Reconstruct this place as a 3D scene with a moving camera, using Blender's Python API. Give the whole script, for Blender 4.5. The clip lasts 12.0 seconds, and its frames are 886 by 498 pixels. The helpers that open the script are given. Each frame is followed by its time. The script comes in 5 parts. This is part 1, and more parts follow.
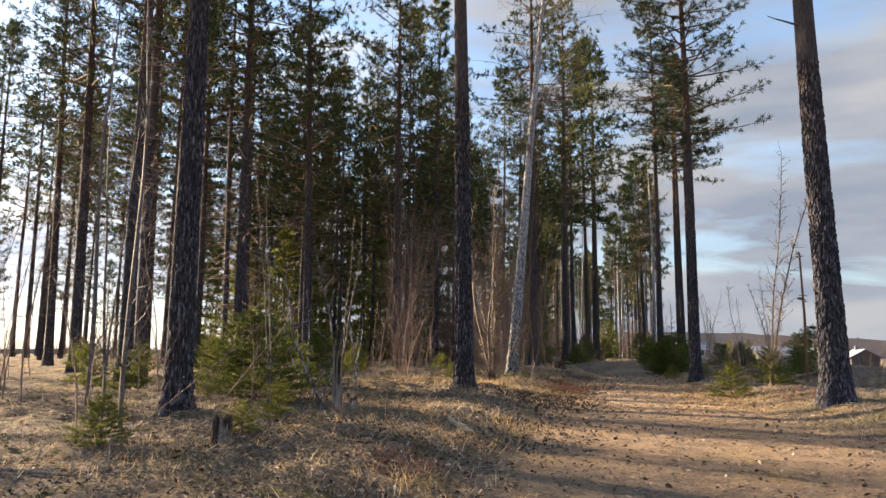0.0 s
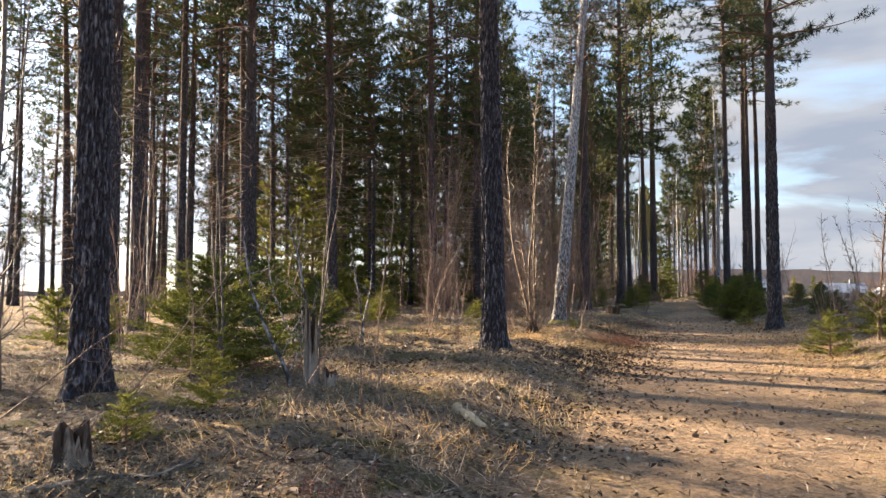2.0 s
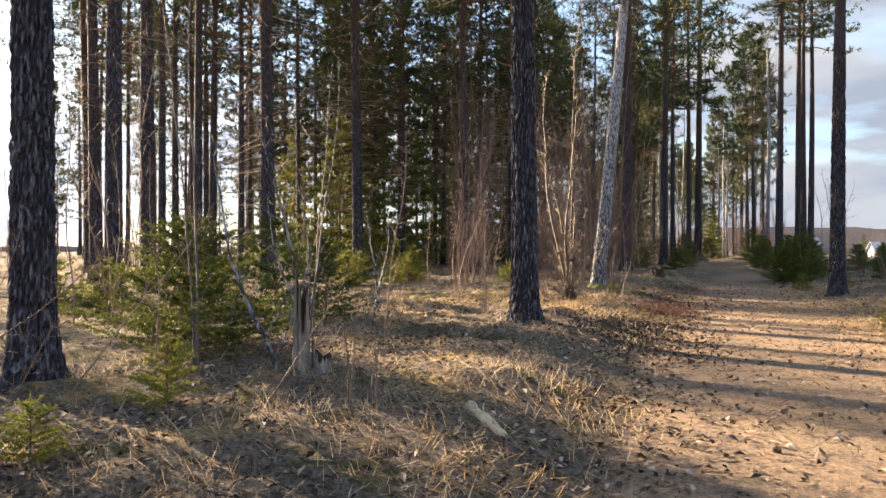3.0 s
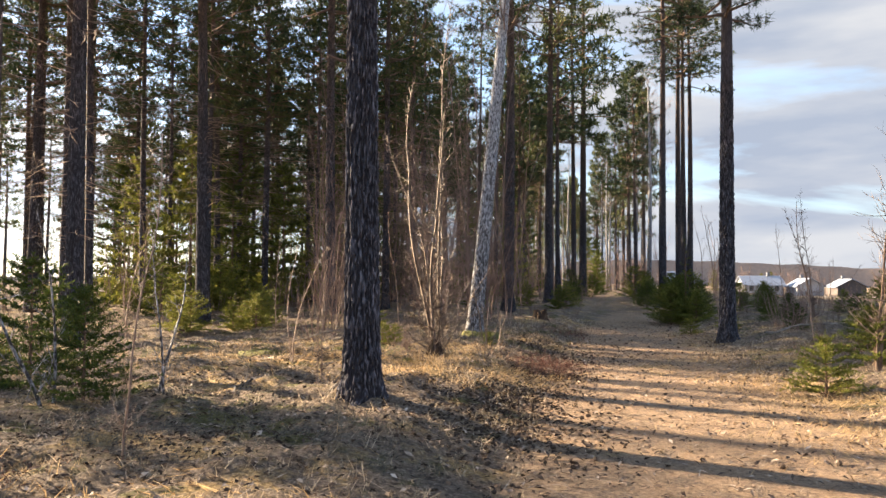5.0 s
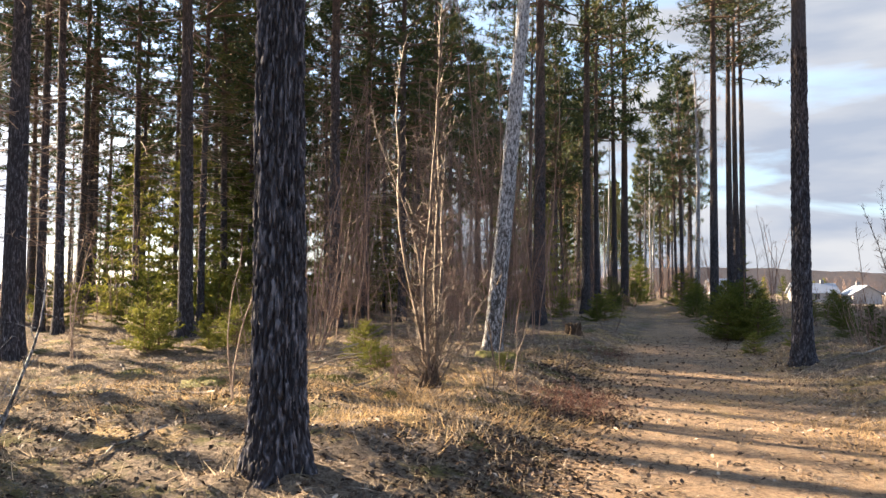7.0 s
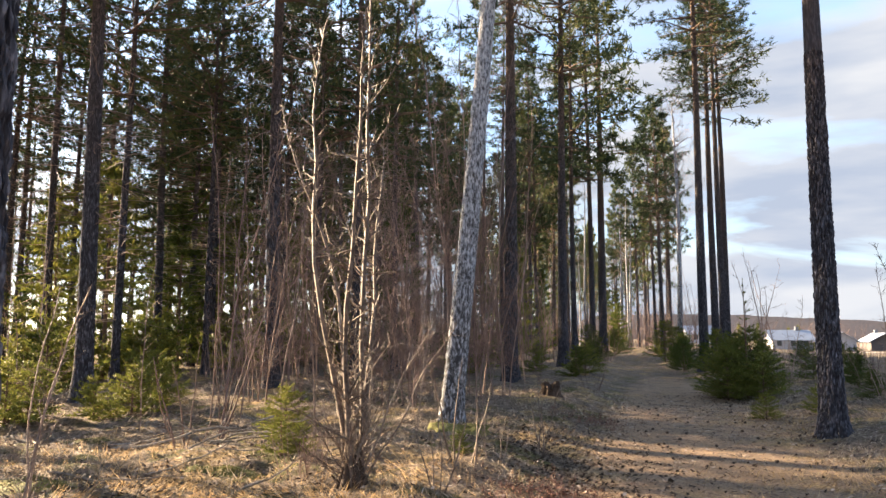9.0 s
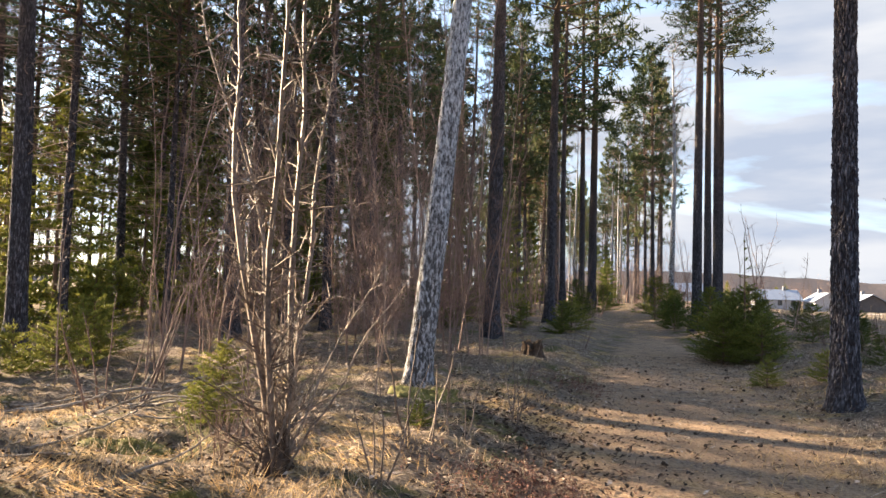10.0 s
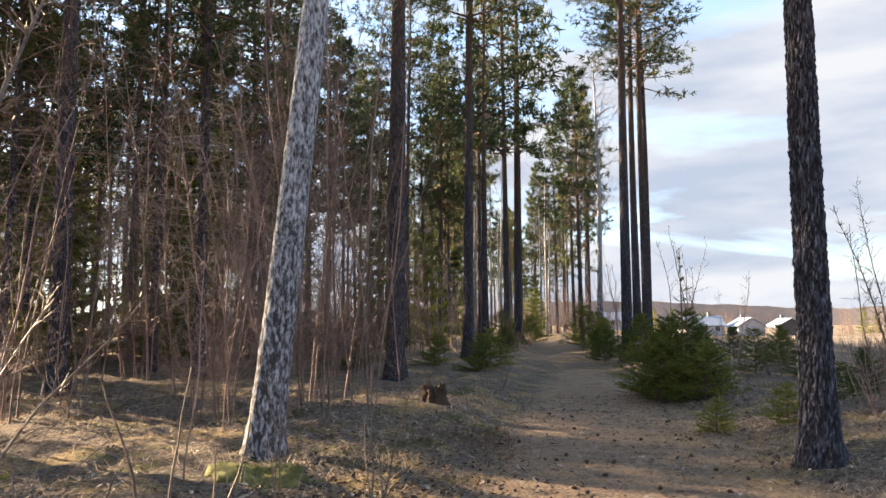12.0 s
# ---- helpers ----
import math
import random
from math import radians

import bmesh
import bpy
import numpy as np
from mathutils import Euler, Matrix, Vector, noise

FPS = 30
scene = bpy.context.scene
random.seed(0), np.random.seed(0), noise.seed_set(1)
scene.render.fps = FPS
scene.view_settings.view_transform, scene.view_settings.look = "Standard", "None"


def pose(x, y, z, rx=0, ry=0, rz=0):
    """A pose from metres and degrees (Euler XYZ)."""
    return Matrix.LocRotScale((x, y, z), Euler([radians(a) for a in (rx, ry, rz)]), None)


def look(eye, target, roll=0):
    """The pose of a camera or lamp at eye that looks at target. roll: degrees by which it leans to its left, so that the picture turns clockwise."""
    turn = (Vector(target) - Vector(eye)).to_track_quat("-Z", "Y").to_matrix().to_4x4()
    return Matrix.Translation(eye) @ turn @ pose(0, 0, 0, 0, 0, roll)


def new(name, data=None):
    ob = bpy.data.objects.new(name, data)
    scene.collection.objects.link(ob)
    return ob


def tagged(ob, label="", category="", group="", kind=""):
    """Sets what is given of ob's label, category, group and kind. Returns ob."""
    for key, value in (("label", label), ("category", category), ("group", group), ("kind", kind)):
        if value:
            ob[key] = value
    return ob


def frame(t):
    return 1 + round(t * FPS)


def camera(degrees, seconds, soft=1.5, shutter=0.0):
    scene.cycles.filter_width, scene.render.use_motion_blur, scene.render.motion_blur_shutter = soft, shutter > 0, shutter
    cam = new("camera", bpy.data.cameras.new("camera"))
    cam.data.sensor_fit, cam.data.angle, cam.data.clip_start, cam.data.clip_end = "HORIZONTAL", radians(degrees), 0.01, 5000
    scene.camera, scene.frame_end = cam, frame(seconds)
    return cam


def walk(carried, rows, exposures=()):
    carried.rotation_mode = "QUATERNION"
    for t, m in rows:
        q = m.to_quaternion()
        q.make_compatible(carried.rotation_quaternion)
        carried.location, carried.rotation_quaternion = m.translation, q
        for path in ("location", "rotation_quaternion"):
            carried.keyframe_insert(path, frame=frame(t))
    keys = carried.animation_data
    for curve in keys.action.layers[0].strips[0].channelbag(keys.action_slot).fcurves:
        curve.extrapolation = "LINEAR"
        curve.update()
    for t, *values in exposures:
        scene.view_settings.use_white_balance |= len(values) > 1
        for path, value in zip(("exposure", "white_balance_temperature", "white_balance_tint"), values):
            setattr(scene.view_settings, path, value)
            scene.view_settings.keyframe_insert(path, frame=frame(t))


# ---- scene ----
cam = camera(63.2, 12.0)
METRES, EYE, TILT, LEAN, TURN = 14.9, 1.5, 0.0, 0.0, 0.0
ROWS = [
    (0.0, 0.0, 0.0, 0.0, -0.04, 8.42, -0.25),
    (0.5, 0.0118, 0.0435, 0.0037, -0.25, 6.54, -0.51),
    (1.0, 0.0149, 0.0899, 0.0074, 1.21, 4.86, -0.63),
    (1.5, 0.0261, 0.1314, 0.0096, 2.66, 4.04, -0.2),
    (2.0, 0.0288, 0.1726, 0.012, 4.23, 3.64, 0.21),
    (2.5, 0.0314, 0.2111, 0.015, 5.9, 3.53, 0.53),
    (3.0, 0.0341, 0.2555, 0.0187, 7.2, 0.22, -0.03),
    (3.5, 0.0386, 0.293, 0.0261, 3.26, 2.02, -1.0),
    (5.5, 0.0806, 0.4516, 0.0339, -1.41, 2.71, -0.23),
    (6.0, 0.0927, 0.4929, 0.0343, 0.26, 0.64, 0.26),
    (6.5, 0.1003, 0.533, 0.035, 1.73, 2.05, -0.56),
    (8.5, 0.1227, 0.6938, 0.0418, 2.29, 5.7, 1.58),
    (9.0, 0.1283, 0.734, 0.0427, -0.07, 7.07, -0.01),
    (9.5, 0.1402, 0.777, 0.0426, -0.52, 4.0, 0.53),
    (10.0, 0.1477, 0.8201, 0.044, -0.87, 3.25, -1.35),
    (10.5, 0.1628, 0.8588, 0.0448, -1.66, 3.53, -2.14),
    (11.0, 0.172, 0.8972, 0.0437, -3.44, 4.13, -1.95),
    (11.5, 0.1895, 0.9331, 0.0429, -6.32, 5.57, 0.54),
    (12.0, 0.2006, 0.9724, 0.0426, -6.11, 6.06, 0.34),
]
walk(cam, [(t, pose(0, 0, EYE, TILT, LEAN, TURN) @ pose(METRES * x, METRES * y, METRES * z, 90 + pitch, roll, yaw)) for t, x, y, z, yaw, pitch, roll in ROWS],
     exposures=[(0.0, 2.4), (2.5, 2.78), (6.5, 2.88), (9.0, 3.02), (12.0, 3.08)])

# world, sun and exposure
SUN_AZ = radians(149.0)      # where the sun stands, counter-clockwise from +x
SUN_EL = radians(18.0)
sun_dir = Vector((math.cos(SUN_EL) * math.cos(SUN_AZ), math.cos(SUN_EL) * math.sin(SUN_AZ), math.sin(SUN_EL)))
world = bpy.data.worlds.new("sky")
scene.world = world
world.use_nodes = True


def build_sky(tree):
    n, l = tree.nodes, tree.links
    n.clear()
    out = n.new("ShaderNodeOutputWorld")
    bg = n.new("ShaderNodeBackground")
    bg.inputs["Strength"].default_value = 0.065
    sky = n.new("ShaderNodeTexSky")
    sky.sky_type = "NISHITA"
    sky.sun_disc = False
    sky.sun_elevation = SUN_EL
    sky.sun_rotation = radians(90) - SUN_AZ
    sky.dust_density = 0.6
    sky.ozone_density = 2.0
    co = n.new("ShaderNodeTexCoord")
    mp = n.new("ShaderNodeMapping")
    mp.inputs["Scale"].default_value = (1.0, 1.6, 5.5)
    mp.inputs["Location"].default_value = (0.35, 0.2, 0.1)
    nz = n.new("ShaderNodeTexNoise")
    nz.inputs["Scale"].default_value = 1.7
    nz.inputs["Detail"].default_value = 7
    nz.inputs["Roughness"].default_value = 0.52
    nz.inputs["Distortion"].default_value = 0.35
    ramp = n.new("ShaderNodeValToRGB")
    ramp.color_ramp.elements[0].position = 0.43
    ramp.color_ramp.elements[1].position = 0.59
    sep = n.new("ShaderNodeSeparateXYZ")
    low = n.new("ShaderNodeMapRange")       # cloud thickens towards the horizon
    low.inputs["From Min"].default_value = 0.48
    low.inputs["From Max"].default_value = 0.12
    low.inputs["To Min"].default_value = 0.0
    low.inputs["To Max"].default_value = 0.65
    add = n.new("ShaderNodeMath")
    add.operation = "ADD"
    add.use_clamp = True
    shade = n.new("ShaderNodeValToRGB")
    shade.color_ramp.elements[0].position = 0.35
    shade.color_ramp.elements[0].color = (1.04, 1.18, 1.46, 1)
    shade.color_ramp.elements[1].position = 0.62
    shade.color_ramp.elements[1].color = (1.66, 1.69, 1.78, 1)
    nz2 = n.new("ShaderNodeTexNoise")
    nz2.inputs["Scale"].default_value = 3.1
    nz2.inputs["Detail"].default_value = 6
    mix = n.new("ShaderNodeMix")
    mix.data_type = "RGBA"
    l.new(co.outputs["Generated"], mp.inputs["Vector"])
    l.new(mp.outputs["Vector"], nz.inputs["Vector"])
    l.new(mp.outputs["Vector"], nz2.inputs["Vector"])
    l.new(nz.outputs["Fac"], ramp.inputs["Fac"])
    l.new(nz2.outputs["Fac"], shade.inputs["Fac"])
    l.new(co.outputs["Generated"], sep.inputs["Vector"])
    l.new(sep.outputs["Z"], low.inputs["Value"])
    l.new(ramp.outputs["Color"], add.inputs[0])
    l.new(low.outputs["Result"], add.inputs[1])
    l.new(add.outputs["Value"], mix.inputs["Factor"])
    l.new(sky.outputs["Color"], mix.inputs["A"])
    l.new(mix.outputs["Result"], bg.inputs["Color"])
    # thin cloud scatters the low sun forwards, so it is whiter towards the sun
    toward = n.new("ShaderNodeVectorMath")
    toward.operation = "DOT_PRODUCT"
    toward.inputs[1].default_value = sun_dir
    glow = n.new("ShaderNodeMapRange")
    glow.interpolation_type = "SMOOTHSTEP"
    glow.inputs["From Min"].default_value = 0.4
    glow.inputs["From Max"].default_value = 1.0
    glow.inputs["To Min"].default_value = 1.0
    glow.inputs["To Max"].default_value = 2.8
    bright = n.new("ShaderNodeVectorMath")
    bright.operation = "SCALE"
    l.new(co.outputs["Generated"], toward.inputs[0])
    l.new(toward.outputs["Value"], glow.inputs["Value"])
    l.new(shade.outputs["Color"], bright.inputs[0])
    l.new(glow.outputs["Result"], bright.inputs["Scale"])
    l.new(bright.outputs["Vector"], mix.inputs["B"])
    l.new(bg.outputs["Background"], out.inputs["Surface"])


build_sky(world.node_tree)
sun = new("sun", bpy.data.lights.new("sun", "SUN"))
sun.data.energy = 5.0
sun.data.angle = radians(0.9)
sun.data.color = (1.0, 0.75, 0.49)
sun.matrix_world = look(sun_dir * 80, (0, 0, 0))

# ---- materials ----


def ramp_node(n, stops):
    r = n.new("ShaderNodeValToRGB")
    e = r.color_ramp.elements
    while len(e) < len(stops):
        e.new(0.5)
    for el, (p, c) in zip(e, stops):
        el.position, el.color = p, (*c, 1)
    return r


def material(name, stops, scale=6.0, stretch=(1, 1, 1), rough=0.85, bump=0.3, fine=40.0, detail=6, by_object=0.0,
             by_island=0.0, transmit=0.0, second=None, dist=0.02, spec=0.25):
    """Two scales of noise through a colour ramp, with bump; optional hue change per object or per island; second: a stain colour and its share."""
    m = bpy.data.materials.new(name)
    m.use_nodes = True
    n, l = m.node_tree.nodes, m.node_tree.links
    b = n["Principled BSDF"]
    b.inputs["Roughness"].default_value = rough
    b.inputs["Specular IOR Level"].default_value = spec
    co = n.new("ShaderNodeTexCoord")
    mp = n.new("ShaderNodeMapping")
    mp.inputs["Scale"].default_value = stretch
    l.new(co.outputs["Object"], mp.inputs["Vector"])
    big = n.new("ShaderNodeTexNoise")
    big.inputs["Scale"].default_value = scale
    big.inputs["Detail"].default_value = detail
    l.new(mp.outputs["Vector"], big.inputs["Vector"])
    small = n.new("ShaderNodeTexNoise")
    small.inputs["Scale"].default_value = fine
    small.inputs["Detail"].default_value = 4
    l.new(mp.outputs["Vector"], small.inputs["Vector"])
    mixv = n.new("ShaderNodeMath")
    mixv.operation = "MULTIPLY_ADD"
    mixv.inputs[1].default_value = 0.45
    l.new(small.outputs["Fac"], mixv.inputs[0])
    half = n.new("ShaderNodeMath")
    half.operation = "MULTIPLY"
    half.inputs[1].default_value = 0.55
    l.new(big.outputs["Fac"], half.inputs[0])
    l.new(half.outputs[0], mixv.inputs[2])
    value = mixv.outputs[0]
    for amount, sock in ((by_object, "ob"), (by_island, "is")):
        if amount:
            src = n.new("ShaderNodeObjectInfo" if sock == "ob" else "ShaderNodeNewGeometry")
            rnd = src.outputs["Random" if sock == "ob" else "Random Per Island"]
            a = n.new("ShaderNodeMath")
            a.operation = "MULTIPLY_ADD"
            a.inputs[1].default_value = amount
            l.new(rnd, a.inputs[0])
            l.new(value, a.inputs[2])
            s = n.new("ShaderNodeMath")
            s.operation = "SUBTRACT"
            s.inputs[1].default_value = amount * 0.5
            l.new(a.outputs[0], s.inputs[0])
            value = s.outputs[0]
    r = ramp_node(n, stops)
    l.new(value, r.inputs["Fac"])
    col = r.outputs["Color"]
    if second:
        st = n.new("ShaderNodeTexNoise")
        st.inputs["Scale"].default_value = second[2]
        st.inputs["Detail"].default_value = 5
        l.new(co.outputs["Object"], st.inputs["Vector"])
        sr = ramp_node(n, [(second[1], (0, 0, 0)), (second[1] + 0.1, (1, 1, 1))])
        l.new(st.outputs["Fac"], sr.inputs["Fac"])
        mx = n.new("ShaderNodeMix")
        mx.data_type = "RGBA"
        l.new(sr.outputs["Color"], mx.inputs["Factor"])
        l.new(col, mx.inputs["A"])
        mx.inputs["B"].default_value = (*second[0], 1)
        col = mx.outputs["Result"]
    l.new(col, b.inputs["Base Color"])
    if bump:
        bp = n.new("ShaderNodeBump")
        bp.inputs["Strength"].default_value = bump
        bp.inputs["Distance"].default_value = dist
        l.new(mixv.outputs[0], bp.inputs["Height"])
        l.new(bp.outputs["Normal"], b.inputs["Normal"])
    if transmit:
        tr = n.new("ShaderNodeBsdfTranslucent")
        l.new(col, tr.inputs["Color"])
        ms = n.new("ShaderNodeMixShader")
        ms.inputs["Fac"].default_value = transmit
        l.new(b.outputs["BSDF"], ms.inputs[1])
        l.new(tr.outputs["BSDF"], ms.inputs[2])
        l.new(ms.outputs["Shader"], n["Material Output"].inputs["Surface"])
    return m


def pine_bark_material(carved=False):
    """Grey, deeply furrowed plates below; thin orange bark higher up the stem. carved: the furrows come from the mesh's "plate" layer."""
    m = bpy.data.materials.new("carved_pine_bark" if carved else "pine_bark")
    m.use_nodes = True
    n, l = m.node_tree.nodes, m.node_tree.links
    b = n["Principled BSDF"]
    b.inputs["Roughness"].default_value = 0.9
    b.inputs["Specular IOR Level"].default_value = 0.2
    co = n.new("ShaderNodeTexCoord")
    mp = n.new("ShaderNodeMapping")
    mp.inputs["Scale"].default_value = (1, 1, 0.2)
    l.new(co.outputs["Object"], mp.inputs["Vector"])
    warp = n.new("ShaderNodeTexNoise")
    warp.inputs["Scale"].default_value = 14
    warp.inputs["Detail"].default_value = 4
    l.new(mp.outputs["Vector"], warp.inputs["Vector"])
    wm = n.new("ShaderNodeMix")
    wm.data_type = "VECTOR"
    wm.inputs["Factor"].default_value = 0.26
    l.new(mp.outputs["Vector"], wm.inputs["A"])
    l.new(warp.outputs["Color"], wm.inputs["B"])
    vo = n.new("ShaderNodeTexVoronoi")
    vo.feature = "DISTANCE_TO_EDGE"
    vo.inputs["Scale"].default_value = 30
    l.new(wm.outputs["Result"], vo.inputs["Vector"])
    fine = n.new("ShaderNodeTexNoise")
    fine.inputs["Scale"].default_value = 48
    fine.inputs["Detail"].default_value = 6
    l.new(mp.outputs["Vector"], fine.inputs["Vector"])
    crack = n.new("ShaderNodeMapRange")
    crack.inputs["From Max"].default_value = 0.14
    l.new(vo.outputs["Distance"], crack.inputs["Value"])
    if carved:
        layer = n.new("ShaderNodeAttribute")
        layer.attribute_name = "plate"
        crack.inputs["From Min"].default_value = 0.08
        crack.inputs["From Max"].default_value = 0.6
        l.new(layer.outputs["Fac"], crack.inputs["Value"])
    plate = ramp_node(n, [(0.34, (0.035, 0.035, 0.044)), (0.5, (0.068, 0.068, 0.085)), (0.64, (0.18, 0.181, 0.215))])
    l.new(fine.outputs["Fac"], plate.inputs["Fac"])
    thin = ramp_node(n, [(0.3, (0.09, 0.066, 0.055)), (0.6, (0.19, 0.128, 0.095))])
    l.new(fine.outputs["Fac"], thin.inputs["Fac"])
    sep = n.new("ShaderNodeSeparateXYZ")
    l.new(co.outputs["Object"], sep.inputs["Vector"])
    patch = n.new("ShaderNodeTexNoise")
    patch.inputs["Scale"].default_value = 1.1
    l.new(co.outputs["Object"], patch.inputs["Vector"])
    hi = n.new("ShaderNodeMath")
    hi.operation = "MULTIPLY_ADD"
    hi.inputs[1].default_value = 5.0
    l.new(patch.outputs["Fac"], hi.inputs[0])
    l.new(sep.outputs["Z"], hi.inputs[2])
    up = n.new("ShaderNodeMapRange")
    up.inputs["From Min"].default_value = 6.0
    up.inputs["From Max"].default_value = 11.0
    l.new(hi.outputs[0], up.inputs["Value"])
    mx = n.new("ShaderNodeMix")
    mx.data_type = "RGBA"
    l.new(up.outputs["Result"], mx.inputs["Factor"])
    l.new(plate.outputs["Color"], mx.inputs["A"])
    l.new(thin.outputs["Color"], mx.inputs["B"])
    dk = n.new("ShaderNodeMix")
    dk.data_type = "RGBA"
    dk.inputs["A"].default_value = (0.03, 0.028, 0.034, 1)
    l.new(crack.outputs["Result"], dk.inputs["Factor"])
    l.new(mx.outputs["Result"], dk.inputs["B"])
    l.new(dk.outputs["Result"], b.inputs["Base Color"])
    ht = n.new("ShaderNodeMath")
    ht.operation = "MULTIPLY_ADD"
    ht.inputs[1].default_value = 0.7
    l.new(fine.outputs["Fac"], ht.inputs[0])
    l.new(crack.outputs["Result"], ht.inputs[2])
    bp = n.new("ShaderNodeBump")
    bp.inputs["Strength"].default_value = 1.0
    bp.inputs["Distance"].default_value = 0.035
    l.new(ht.outputs[0], bp.inputs["Height"])
    l.new(bp.outputs["Normal"], b.inputs["Normal"])
    return m


def birch_bark_material():
    m = bpy.data.materials.new("birch_bark")
    m.use_nodes = True
    n, l = m.node_tree.nodes, m.node_tree.links
    b = n["Principled BSDF"]
    b.inputs["Roughness"].default_value = 0.75
    co = n.new("ShaderNodeTexCoord")
    mp = n.new("ShaderNodeMapping")
    mp.inputs["Scale"].default_value = (1, 1, 0.38)
    l.new(co.outputs["Object"], mp.inputs["Vector"])
    a = n.new("ShaderNodeTexNoise")
    a.inputs["Scale"].default_value = 32
    a.inputs["Detail"].default_value = 7
    a.inputs["Roughness"].default_value = 0.65
    l.new(mp.outputs["Vector"], a.inputs["Vector"])
    sep = n.new("ShaderNodeSeparateXYZ")
    l.new(co.outputs["Object"], sep.inputs["Vector"])
    hgt = n.new("ShaderNodeMapRange")
    hgt.inputs["From Max"].default_value = 7.0
    hgt.inputs["To Min"].default_value = -0.03
    hgt.inputs["To Max"].default_value = 0.09
    l.new(sep.outputs["Z"], hgt.inputs["Value"])
    ad = n.new("ShaderNodeMath")
    l.new(a.outputs["Fac"], ad.inputs[0])
    l.new(hgt.outputs["Result"], ad.inputs[1])
    r = ramp_node(n, [(0.42, (0.025, 0.024, 0.027)), (0.49, (0.13, 0.134, 0.148)), (0.57, (0.29, 0.305, 0.345)), (0.72, (0.55, 0.565, 0.60))])
    l.new(ad.outputs[0], r.inputs["Fac"])
    l.new(r.outputs["Color"], b.inputs["Base Color"])
    bp = n.new("ShaderNodeBump")
    bp.inputs["Strength"].default_value = 0.7
    bp.inputs["Distance"].default_value = 0.02
    l.new(a.outputs["Fac"], bp.inputs["Height"])
    l.new(bp.outputs["Normal"], b.inputs["Normal"])
    return m


def ground_material():
    """Trodden sandy track in the middle; needle litter, straw and moss beside it. The mesh's "track" layer says which."""
    m = bpy.data.materials.new("forest_floor")
    m.use_nodes = True
    n, l = m.node_tree.nodes, m.node_tree.links
    b = n["Principled BSDF"]
    b.inputs["Roughness"].default_value = 0.95
    b.inputs["Specular IOR Level"].default_value = 0.12
    co = n.new("ShaderNodeTexCoord")

    def tex(scale, detail=6, rough=0.6):
        t = n.new("ShaderNodeTexNoise")
        t.inputs["Scale"].default_value, t.inputs["Detail"].default_value, t.inputs["Roughness"].default_value = scale, detail, rough
        l.new(co.outputs["Object"], t.inputs["Vector"])
        return t.outputs["Fac"]

    def blend(fac, a, c):
        x = n.new("ShaderNodeMix")
        x.data_type = "RGBA"
        l.new(fac, x.inputs["Factor"])
        l.new(a, x.inputs["A"])
        l.new(c, x.inputs["B"])
        return x.outputs["Result"]

    fine = tex(30, 9, 0.8)
    mid = tex(7, 6, 0.7)
    sand = ramp_node(n, [(0.30, (0.12, 0.082, 0.056)), (0.48, (0.37, 0.268, 0.185)), (0.66, (0.60, 0.45, 0.31))])
    l.new(fine, sand.inputs["Fac"])
    litter = ramp_node(n, [(0.36, (0.022, 0.018, 0.016)), (0.46, (0.125, 0.10, 0.083)), (0.55, (0.31, 0.252, 0.198)), (0.68, (0.60, 0.50, 0.39))])
    rough_mix = n.new("ShaderNodeMix")
    rough_mix.inputs["Factor"].default_value = 0.42
    l.new(fine, rough_mix.inputs["A"])
    l.new(tex(11, 8, 0.8), rough_mix.inputs["B"])
    l.new(rough_mix.outputs["Result"], litter.inputs["Fac"])
    moss = ramp_node(n, [(0.35, (0.045, 0.055, 0.018)), (0.65, (0.17, 0.165, 0.05))])
    l.new(fine, moss.inputs["Fac"])
    straw = ramp_node(n, [(0.36, (0.11, 0.08, 0.045)), (0.5, (0.40, 0.29, 0.145)), (0.64, (0.70, 0.53, 0.27))])
    l.new(fine, straw.inputs["Fac"])
    mm = ramp_node(n, [(0.53, (0, 0, 0)), (0.63, (0.8, 0.8, 0.8))])
    l.new(tex(1.7, 5, 0.65), mm.inputs["Fac"])
    sm = ramp_node(n, [(0.54, (0, 0, 0)), (0.62, (0.85, 0.85, 0.85))])
    l.new(tex(1.1, 5, 0.7), sm.inputs["Fac"])
    side = blend(sm.outputs["Color"], blend(mm.outputs["Color"], litter.outputs["Color"], moss.outputs["Color"]), straw.outputs["Color"])
    at = n.new("ShaderNodeAttribute")
    at.attribute_name = "track"
    edge = n.new("ShaderNodeMath")
    edge.operation = "MULTIPLY_ADD"
    edge.inputs[1].default_value = 0.9
    l.new(mid, edge.inputs[0])
    l.new(at.outputs["Fac"], edge.inputs[2])
    em = n.new("ShaderNodeMapRange")
    em.inputs["From Min"].default_value = 0.75
    em.inputs["From Max"].default_value = 1.15
    l.new(edge.outputs[0], em.inputs["Value"])
    lm = ramp_node(n, [(0.47, (0, 0, 0)), (0.60, (0.75, 0.75, 0.75))])
    l.new(tex(3.3, 7, 0.75), lm.inputs["Fac"])
    gm = ramp_node(n, [(0.55, (0, 0, 0)), (0.66, (0.7, 0.7, 0.7))])
    l.new(tex(0.75, 6, 0.7), gm.inputs["Fac"])
    track = blend(gm.outputs["Color"], blend(lm.outputs["Color"], sand.outputs["Color"], litter.outputs["Color"]), straw.outputs["Color"])
    l.new(blend(em.outputs["Result"], side, track), b.inputs["Base Color"])
    ht = n.new("ShaderNodeMath")
    ht.operation = "ADD"
    l.new(fine, ht.inputs[0])
    l.new(mid, ht.inputs[1])
